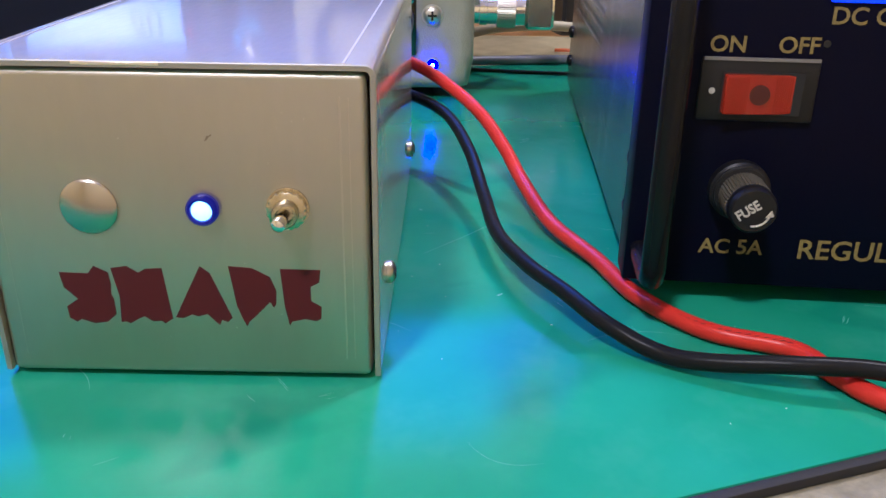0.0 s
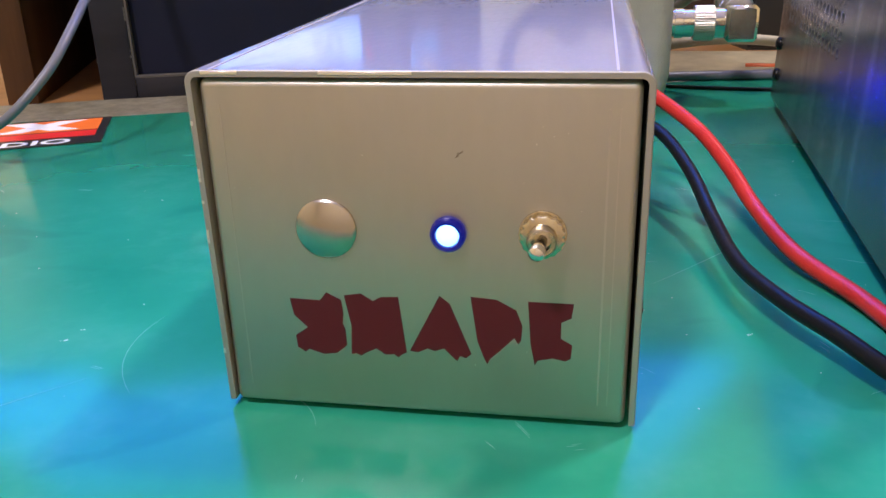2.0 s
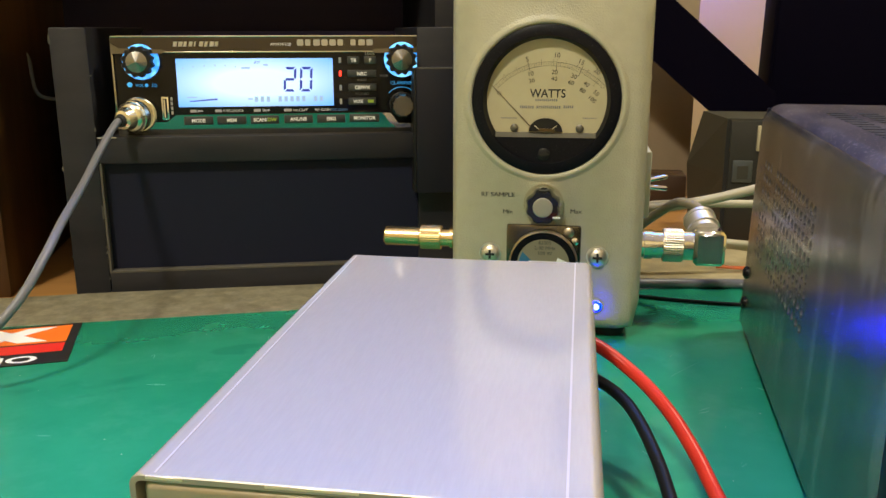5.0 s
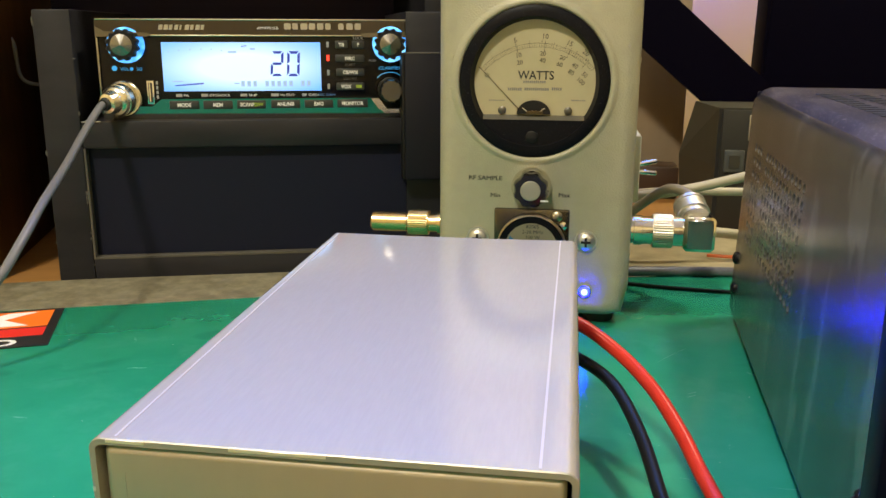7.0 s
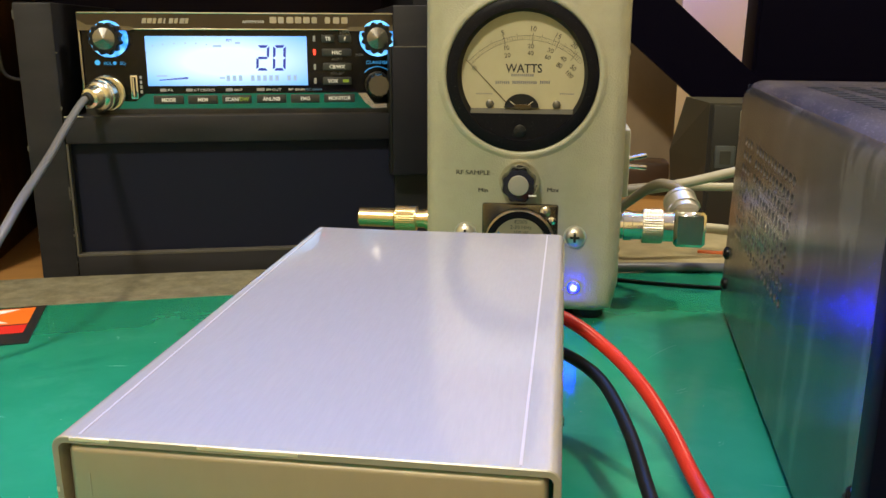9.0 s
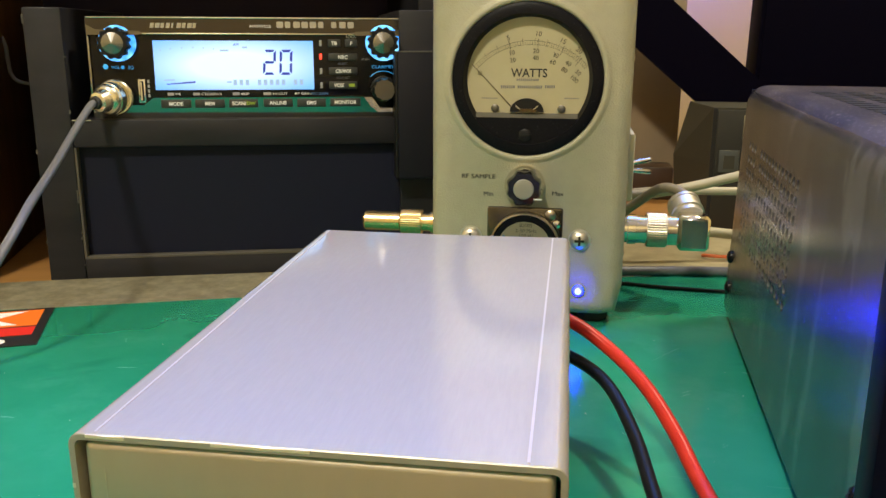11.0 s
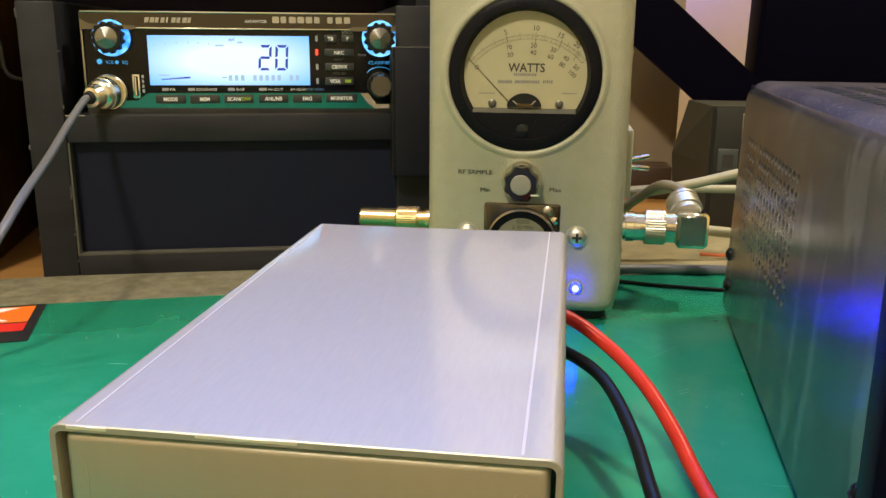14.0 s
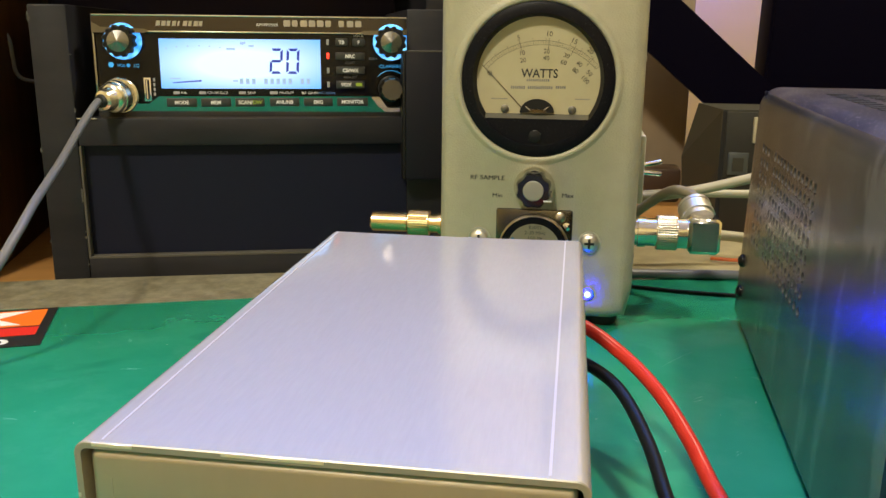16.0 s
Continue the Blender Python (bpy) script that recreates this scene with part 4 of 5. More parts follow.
# ---- the watt meter ----
def watt_meter():
    w = thing("watt_meter", pose(0.0277, 0.290, 0.0, 0, 0, 0), "grey hammertone radio-frequency watt meter with round dial", "meter")
    X0, X1, Z0, Z1, D, R = -0.0482, 0.0487, 0.0050, 0.1790, 0.092, 0.0075
    cx, cz, ro = -0.0015, 0.1226, 0.0372
    # case: rounded block whose front has a round opening with a rolled lip
    n = 96
    bm = bmesh.new()

    def rim(inset, y, r):
        """Rounded rectangle of the case's outline, one vertex for each step of angle round the dial."""
        out = []
        for k in range(n):
            a = 2 * math.pi * k / n
            dx, dz = math.cos(a), math.sin(a)
            s = 1e9
            if abs(dx) > 1e-9:
                s = min(s, ((X1 - inset if dx > 0 else X0 + inset) - cx) / dx)
            if abs(dz) > 1e-9:
                s = min(s, ((Z1 - inset if dz > 0 else Z0 + inset) - cz) / dz)
            x, z = cx + s * dx, cz + s * dz
            # round the corners
            qx = X1 - inset - r if x > X1 - inset - r else X0 + inset + r if x < X0 + inset + r else None
            qz = Z1 - inset - r if z > Z1 - inset - r else Z0 + inset + r if z < Z0 + inset + r else None
            if qx is not None and qz is not None:
                v = Vector((x - qx, z - qz))
                v = v.normalized() * r if v.length > 1e-9 else Vector((0, 0))
                x, z = qx + v.x, qz + v.y
            out.append(bm.verts.new((x, y, z)))
        return out

    def circle(r, y):
        return [bm.verts.new((cx + r * math.cos(2 * math.pi * k / n), y, cz + r * math.sin(2 * math.pi * k / n))) for k in range(n)]

    rings = [circle(ro - 0.0012, 0.006), circle(ro - 0.0012, -0.0002), circle(ro - 0.0006, -0.0012), circle(ro + 0.0004, -0.0017), circle(ro + 0.0015, -0.0014), circle(ro + 0.0026, -0.0005), circle(ro + 0.0036, 0.0)]
    for k in range(1, 6):
        rings.append(rim(R * (1 - math.sin(radians(18 * k))) if k else R, R * (1 - math.cos(radians(18 * k))), max(0.004, R)) if k > 0 else None)
    rings.insert(7, rim(R, 0.0, 0.004))
    rings.append(rim(0, D, R))
    for a, b in zip(rings, rings[1:]):
        for k in range(n):
            bm.faces.new((a[k], a[(k + 1) % n], b[(k + 1) % n], b[k]))
    bm.faces.new(rings[-1])
    part("case", bm, HAMMER, w, "grey hammertone painted case", smooth=50)
    for x in (X0 + 0.014, X1 - 0.014):
        for y in (0.016, D - 0.016):
            part("foot", lathe([(0.0075, 0), (0.0085, 0.0052)], "z", (x, y, 0), 24), RUBBER, w)
    # the moving-coil meter
    me = part("meter_bezel", lathe([(0.0361, -0.006), (0.0361, 0.0012), (0.0350, 0.0020), (0.0308, 0.0020), (0.0293, -0.0030)], "y", (cx, 0, cz), 96, open_end=True), BEZEL, w, "dusty black round meter bezel")
    flat = 0.1070
    # dial card, with a flat lower edge
    seg = [(cx + 0.0298 * math.cos(radians(a)), cz + 0.0298 * math.sin(radians(a))) for a in range(-33, 214, 3)]
    part("dial_card", outline(seg, 0.0030, 0.0010), DIAL, me, "cream dial card", smooth=0)
    low = [(cx + 0.0330 * math.cos(radians(a)), cz + 0.0330 * math.sin(radians(a))) for a in range(211, 330, 4)]
    low = [(x, min(z, flat - 0.0024)) for x, z in low]
    part("lower_mask", outline(low, -0.0012, 0.005), BEZEL, me, "black lower mask", smooth=0)
    lip = bmesh.new()
    x0, x1 = cx - 0.0258, cx + 0.0262
    lip.faces.new([lip.verts.new(v) for v in ((x0 - 0.0040, -0.0012, flat - 0.0026), (x1 + 0.0042, -0.0012, flat - 0.0026), (x1 + 0.0030, 0.0029, flat - 0.0004), (x0 - 0.0022, 0.0029, flat - 0.0004))])
    part("mask_lip", lip, mat("grey_lip", (0.11, 0.105, 0.085), 0.5, spec=0.2), me, "grey sloping lip", smooth=0)
    part("adjuster", lathe([(0.0030, 0), (0.0030, 0.0006), (0.0024, 0.0009)], "y", (cx - 0.0004, -0.0012, 0.0963), 24), BLACK_PLASTIC, me, "black slotted zero adjuster")
    part("adjuster_slot", box(cx - 0.0026, cx + 0.0018, -0.00235, -0.0021, 0.0960, 0.0966), GAP, me, smooth=0)
    hub = [(cx + 0.0082 * math.cos(radians(a)), flat + 0.0002 + 0.0066 * math.sin(radians(a))) for a in range(0, 181, 9)]
    part("hub_cover", outline(hub, 0.0012, 0.0016), BLACK_PLASTIC, me, "black hub cover", smooth=0)
    part("coil_frame", box(cx - 0.0035, cx + 0.0045, 0.0006, 0.0012, flat + 0.0003, flat + 0.0018), mat("dull_coil_frame", (0.10, 0.075, 0.04), 0.3, 0.8), me, smooth=0)
    for side in (-1, 1):
        part("hub_spring", outline([(cx + side * 0.0030, flat + 0.0016), (cx + side * 0.0052, flat + 0.0034), (cx + side * 0.0056, flat + 0.0031), (cx + side * 0.0034, flat + 0.0013)], 0.0006, 0.0004), mat("pale_hairspring", (0.55, 0.52, 0.42), 0.4, 0.6), me, "pale hairspring arm", smooth=0)
    for x in (-0.0169, 0.0152):
        part("card_screw", lathe([(0.0020, 0), (0.0020, 0.0006), (0.0012, 0.0011), (0, 0.0012)], "y", (x, 0.0030, 0.1087), 18), mat("dull_card_screw", (0.13, 0.12, 0.10), 0.4, 0.6), me)
    # scale
    px, pz, pr = 0.0000, 0.1040, 0.0352
    yf = 0.00292

    def ray(a, r):
        return px + r * math.sin(radians(a)), pz + r * math.cos(radians(a))

    def stroke(a, r0, r1, half):
        c, s = math.cos(radians(a)) * half, math.sin(radians(a)) * half
        (xa, za), (xb, zb) = ray(a, r0), ray(a, r1)
        return [(xa - c, za + s), (xa + c, za - s), (xb + c, zb - s), (xb - c, zb + s)]

    sc = bmesh.new()

    def flatface(pts, bm=sc, y=yf):
        bm.faces.new([bm.verts.new((x, y, z)) for x, z in pts])

    pr += 0.0017
    A0, A1 = -48.5, 46.5
    for rr in (pr, pr - 0.0019):
        for k in range(60):
            a, b = A0 + (A1 - A0) * k / 60, A0 + (A1 - A0) * (k + 1) / 60
            flatface([ray(a, rr - 0.00006), ray(b, rr - 0.00006), ray(b, rr + 0.00006), ray(a, rr + 0.00006)])
    for k in range(51):
        a = A0 + (A1 - A0) * (k / 50) ** 0.90
        flatface(stroke(a, pr - 0.0019, pr + (0.0002 if k % 5 else 0.0012), 0.00005 if k % 5 else 0.00008))
    for a in (-17.0, 4.9, 24.3, 39.5):
        flatface(stroke(a, pr - 0.0042, pr + 0.0012, 0.00009))
    part("scale_lines", sc, BLACK_PRINT, me, "fine black scale", smooth=0)
    for text, h, x, z, a in (("5", 2.3, -11.0, 141.0, 14), ("10", 2.3, 3.0, 142.9, -4), ("15", 2.3, 14.4, 139.8, -24), ("20", 2.3, 21.9, 135.6, -38),
                             ("10", 2.1, -9.3, 134.1, 10), ("20", 2.1, 2.1, 135.0, -4), ("30", 2.1, 11.2, 133.1, -18), ("40", 2.1, 17.1, 129.5, -32), ("50", 2.1, 21.8, 125.4, -42),
                             ("20", 2.1, -8.7, 130.7, 8), ("40", 2.1, 2.0, 131.8, -4), ("60", 2.1, 10.0, 130.0, -16), ("80", 2.1, 15.4, 126.4, -30), ("100", 2.1, 20.0, 122.4, -42)):
        lettering(text, h * MM, x * MM, z * MM, yf, BLACK_PRINT, me, "numeral", "CENTER", turn=a)
    lettering("WATTS", 0.0040, -0.0008, 0.1238, yf, BLACK_PRINT, me, "lettering", "CENTER", bold=0.00008, wide=0.90)
    for x0, x1, z, h in ((-6.8, 4.2, 121.9, 1.2), (-14.3, -7.6, 118.3, 1.4), (-6.2, 5.4, 118.4, 1.4), (7.0, 12.0, 118.6, 1.4), (-23.5, -15.5, 113.2, 0.6), (16.5, 23.0, 113.6, 0.6)):
        k = x0
        while k < x1 - 0.3:
            part("print_bar", box(k * MM, (k + 0.62) * MM, yf - 0.00002, yf + 0.00004, z * MM, (z + h) * MM), GREY_PRINT, me, smooth=0)
            k += 1.0
    # needle
    nd = outline([(-0.0076, 0.1078), (-0.0073, 0.1082), (-0.0284, 0.1296), (-0.0285, 0.1295)], 0.0026, 0.00012)
    part("needle", nd, mat("brown_black_needle", (0.05, 0.025, 0.01), 0.4), me, "thin dark needle", smooth=0)
    ring = tube([(-0.0246 + 0.0009 * math.cos(radians(d)), 0.0026, 0.1256 + 0.0009 * math.sin(radians(d))) for d in range(0, 361, 30)], 0.00012, 6, 2)
    part("needle_ring", ring, BLACK_PRINT, me)
    # controls below the dial
    kn = part("sample_knob", fluted(0.0088, 0.0120, (-0.0013, 0.0, 0.0716), 8, 0.10, sub=10), mat("polished_black_knob", (0.012, 0.012, 0.012), 0.10, coat=1.0), w, "black fluted knob with silver cap")
    part("skirt", lathe([(0.0099, 0), (0.0099, 0.0016), (0.0095, 0.0032), (0.0080, 0.0060)], "y", (-0.0013, 0.0, 0.0716), 40), COAX_NICKEL, kn, "chrome skirt")
    part("cap", lathe([(0.0049, 0), (0.0049, 0.0006), (0.0045, 0.0010), (0, 0.0011)], "y", (-0.0013, -0.0119, 0.0716), 36), SILVER_CAP, kn, "silver cap")
    part("pointer", outline([(0.0036, 0.0665), (0.0075, 0.0665), (0.0075, 0.0672), (0.0036, 0.0672)], -0.0122, 0.0004), WHITE_PRINT, kn, "white pointer line", smooth=0)
    for text, h, x, z in (("RF SAMPLE", 0.0022, -0.0243, 0.0744), ("Min", 0.0021, -0.0192, 0.0658), ("Max", 0.0021, 0.0149, 0.0668)):
        for shift in (-0.00005, 0.00005):
            lettering(text, h, x + shift, z, -0.00010 - max(shift, 0) * 0.2, BLACK_PRINT, w, "lettering", "CENTER", wide=1.14)
    # plug-in element in its plated socket
    so = part("element_socket", box(-0.0195, 0.0180, -0.0014, 0.001, 0.0235, 0.0606, 0.0012), mat("tarnished_plate", (0.14, 0.128, 0.105), 0.22, 1.0), w, "tarnished nickel socket plate")
    part("catch", lathe([(0.0026, 0), (0.0026, 0.0012), (0.0018, 0.0018)], "y", (0.0118, -0.0014, 0.0572), 20), NICKEL, so)
    part("catch", lathe([(0.0020, 0), (0.0020, 0.0016), (0, 0.0026)], "y", (0.0150, -0.0014, 0.0528), 16), CHROME, so)
    el = part("plug_in_element", fluted(0.0168, 0.0075, (-0.0004, -0.0014, 0.0420), 60, 0.02, top=0.97, sub=2), BLACK_METAL, so, "round element with printed label")
    part("element_rim", lathe([(0.0171, 0.0050), (0.0171, 0.0085), (0.0165, 0.0092), (0.0164, 0.0090)], "y", (-0.0004, 0.0, 0.0420), 60, open_end=True), NICKEL, so)
    part("element_label", lathe([(0.0130, 0), (0.0130, 0.0004)], "y", (-0.0004, -0.0088, 0.0420), 48), LABEL_CREAM, so, "cream round label")
    part("label_field", outline([(-0.0126, 0.0400), (-0.0040, 0.0400), (-0.0062, 0.0440), (-0.0108, 0.0485), (-0.0122, 0.0450)], -0.00935, 0.0001), LABEL_BLUE, so, "blue label field", smooth=0)
    part("label_field", outline([(-0.0075, 0.0380), (0.0118, 0.0380), (0.0116, 0.0438), (0.0068, 0.0458), (0.0060, 0.0440), (-0.0075, 0.0440)], -0.0094, 0.00006), WHITE_PRINT, so, "white label field", smooth=0)
    for text, z in (("82005", 0.0525), ("2-30 MHz", 0.0498), ("100 W", 0.0471)):
        lettering(text, 0.0018, 0.0002, z, -0.00925, BLACK_PRINT, so, "lettering", "CENTER")
    for k in range(11):
        part("print_bar", box(-0.0068 + 0.0016 * k, -0.0057 + 0.0016 * k, -0.00950, -0.0094, 0.0415, 0.0426), BLACK_PRINT, so, smooth=0)
    for x in (-0.0278, 0.0264):
        screw_head(w, (x, 0.0, 0.0448), 0.0046, "y", DULL_SCREW)
        part("washer", lathe([(0.0056, 0), (0.0056, 0.0004)], "y", (x, 0.0, 0.0448), 28), DULL_SCREW, w)
    ld = part("indicator_lamp", lathe([(0.0025, 0), (0.0025, 0.0010), (0.0018, 0.0018), (0, 0.0021)], "y", (0.0268, 0.0, 0.0187), 20), BLUE_LED, w, "bright blue indicator lamp")
    part("diode_core", lathe([(0.0017, 0), (0.0014, 0.0004), (0, 0.0007)], "y", (0.0268, -0.0018, 0.0187), 16), LED_CORE, ld, "white-blue core")
    part("lamp_ring", lathe([(0.0033, 0), (0.0033, 0.0006), (0.0031, 0.0008), (0.0027, 0.0007), (0.0026, 0.0002)], "y", (0.0268, 0.0, 0.0187), 24, open_end=True), CHROME, w)
    # side plate with two prongs
    sp = part("side_plate", box(X1 - 0.0002, X1 + 0.0042, 0.026, 0.066, 0.0600, 0.0950, 0.0012), LIGHT_GREY, w, "pale grey side plate")
    for z, t in ((0.0790, -12), (0.0752, 4)):
        part("prong", lathe([(0.0013, 0), (0.0013, 0.0088), (0.0008, 0.0096)], "x", sides=14), CHROME, sp, m=pose(X1 + 0.004, 0.034, z, 0, t, 0))
    for y, z in ((0.014, 0.133), (0.014, 0.036), (0.060, 0.150)):
        screw_head(w, (X1 - 0.0003, y, z), 0.0018, "x", sign=-1, cross=False)


watt_meter()


def connectors():
    y, z = 0.332, 0.0420
    c = thing("coax_adapter", pose(-0.0208, y, z), "pale gold plated coaxial adapter on the meter's side socket", "connector")
    part("barrel", lathe([(0.0044, 0.0440), (0.0054, 0.0430), (0.0054, 0.0235)], "x", sides=32), BRASSY, c, m=pose(0, 0, 0, 0, 180, 0))
    part("knurled_collar", knurl(0.0070, 0.0115, (0, 0, 0), 72, 16, 0.022), BRASSY, c, m=pose(-0.0112, 0, 0, 0, 180, 0), smooth=0)
    part("neck", lathe([(0.0050, -0.0006), (0.0050, 0.0040), (0.0062, 0.0042), (0.0062, 0.0060), (0.0052, 0.0062), (0.0052, 0.0112)], "x", sides=28), BRASSY, c, m=pose(0, 0, 0, 0, 180, 0))
    e = thing("coax_elbow", pose(0.0760, y, z), "nickel plated right-angle coaxial connector on the meter", "connector")
    part("neck", lathe([(0.0072, 0), (0.0072, 0.004), (0.0080, 0.0042), (0.0080, 0.0085), (0.0074, 0.0087), (0.0074, 0.0142)], "x", sides=32), COAX_NICKEL, e)
    part("knurled_collar", knurl(0.0092, 0.0105, (0.0142, 0, 0), 84, 14, 0.030), mat("knurled_nickel", (0.52, 0.47, 0.38), 0.36, 1.0), e, smooth=0)
    part("barrel", lathe([(0.0080, 0.0247), (0.0080, 0.0298)], "x", sides=32), COAX_NICKEL, e)
    part("block", box(0.0298, 0.0462, -0.0098, 0.0098, -0.0090, 0.0098, 0.0018, 1), COAX_NICKEL, e, "square polished elbow block")
    part("rear_barrel", lathe([(0.0082, 0), (0.0082, 0.0030), (0.0092, 0.0032), (0.0092, 0.0050), (0.0086, 0.0052), (0.0086, 0.0105), (0.0090, 0.0108), (0.0088, 0.0130), (0.0060, 0.0150), (0.0040, 0.0165)], "z", sides=32), SATIN_NICKEL, e, m=pose(0.0370, 0.006, 0.0055, -62, 0, 10))
    # coaxial cables behind
    coax = [(0.1135, 0.3470, 0.0545), (0.1100, 0.356, 0.0590), (0.101, 0.366, 0.0590), (0.091, 0.377, 0.0500), (0.080, 0.380, 0.0400), (0.066, 0.385, 0.024), (0.05, 0.40, 0.006)]
    tagged(finish("coax_cable", tube(coax, 0.0028, 14), mat("olive_grey_cable", (0.21, 0.18, 0.12), 0.4)), "olive grey coaxial cable from the elbow connector", "cable")


connectors()


# ---- the radio and its stand ----
STAND = pose(-0.25, 0.338, -0.005, 0, 0, 16.5)


def stand():
    s = thing("radio_stand", STAND, "black-stained wooden stand holding the radio over a black board", "stand")
    w1 = 0.232
    part("side_post", box(-0.0125, 0.0085, 0.0, 0.17, 0.0, 0.1625, 0.0012), BLACK_WOOD, s, "scuffed black post")
    part("side_post", box(w1 - 0.030, w1, 0.004, 0.17, 0.0, 0.1625, 0.0012), BLACK_WOOD, s)
    part("shelf_board", box(0.0086, w1 - 0.0301, 0.0006, 0.17, 0.0824, 0.0985, 0.0010), BLACK_WOOD, s, "black shelf board")
    part("bottom_rail", box(0.0086, w1 - 0.0301, 0.0004, 0.17, 0.0, 0.0150, 0.0010), BLACK_WOOD, s)
    part("infill_board", box(0.0086, w1 - 0.0301, 0.0065, 0.012, 0.0150, 0.0824), BLACK_CLOTH, s, "plain black infill board")
    part("worn_edge", box(0.0086, 0.0098, 0.0003, 0.0064, 0.0152, 0.0822), WORN, s, "worn pale edge")
    part("worn_edge", box(0.0086, w1 - 0.0302, 0.0000, 0.0064, 0.0143, 0.0155), WORN, s, "worn pale edge")
    part("back_board", box(0.0086, w1 - 0.0301, 0.160, 0.170, 0.0985, 0.1600), BACK_DARK, s)
    random.seed(5)
    for k in range(14):
        z = random.uniform(0.01, 0.158)
        x = random.choice((-0.0124, 0.0080, 0.0083))
        part("scuff", box(x - 0.0004, x + 0.0004 + random.uniform(0, 0.0006), -0.00012, 0.0004, z, z + random.uniform(0.0006, 0.0030)), WORN, s, smooth=0)
    part("worn_edge", box(0.0088, 0.0200, -0.0002, 0.0010, 0.0980, 0.09865, 0.0002), mat("bare_pale_wood_edge", (0.42, 0.38, 0.30), 0.6), s, "bare pale chip in the shelf's edge")
    # slab bracket before the second post
    b = thing("black_bracket", STAND @ pose(0.2, -0.004, 0.058), "small flat black bracket fixed to the stand's post", "bracket")
    part("plate", box(0.0, 0.032, -0.004, 0.008, 0.0032, 0.0805, 0.0010), mat("blue_black_plate", (0.010, 0.010, 0.016), 0.45, spec=0.22), b)
    part("worn_edge", box(0.0012, 0.0306, -0.0043, -0.0036, 0.0798, 0.0806, 0.0002), WORN, b, "worn pale top edge")
    part("side_flange", box(-0.0014, 0.0, -0.004, 0.016, 0.0034, 0.0803, 0.0005), GREY_PLASTIC, b, "grey worn edge flange")


stand()


def seven(digit, x, z, w, h, t, y, material, parent):
    """One seven-segment figure."""
    lit = {"2": "abged", "0": "abcdef"}[digit]
    m, g = h / 2, 0.12 * t
    bars = {"a": ((t * 0.6, h), (w - t * 0.6, h), (w - t * 1.3, h - t), (t * 1.3, h - t)), "d": ((t * 1.3, t), (w - t * 1.3, t), (w - t * 0.6, 0), (t * 0.6, 0)),
            "g": ((t, m + t / 2), (w - t, m + t / 2), (w - t * 0.6, m), (w - t, m - t / 2), (t, m - t / 2), (t * 0.6, m)),
            "f": ((0, m + g), (0, h - t * 0.4), (t, h - t * 1.3), (t, m + t / 2 + g)), "b": ((w, m + g), (w, h - t * 0.4), (w - t, h - t * 1.3), (w - t, m + t / 2 + g)),
            "e": ((0, m - g), (0, t * 0.4), (t, t * 1.3), (t, m - t / 2 - g)), "c": ((w, m - g), (w, t * 0.4), (w - t, t * 1.3), (w - t, m - t / 2 - g))}
    for k in lit:
        part("segment", outline([(x + a + 0.06 * b, z + b) for a, b in bars[k]], y, 0.00005), material, parent, smooth=0)


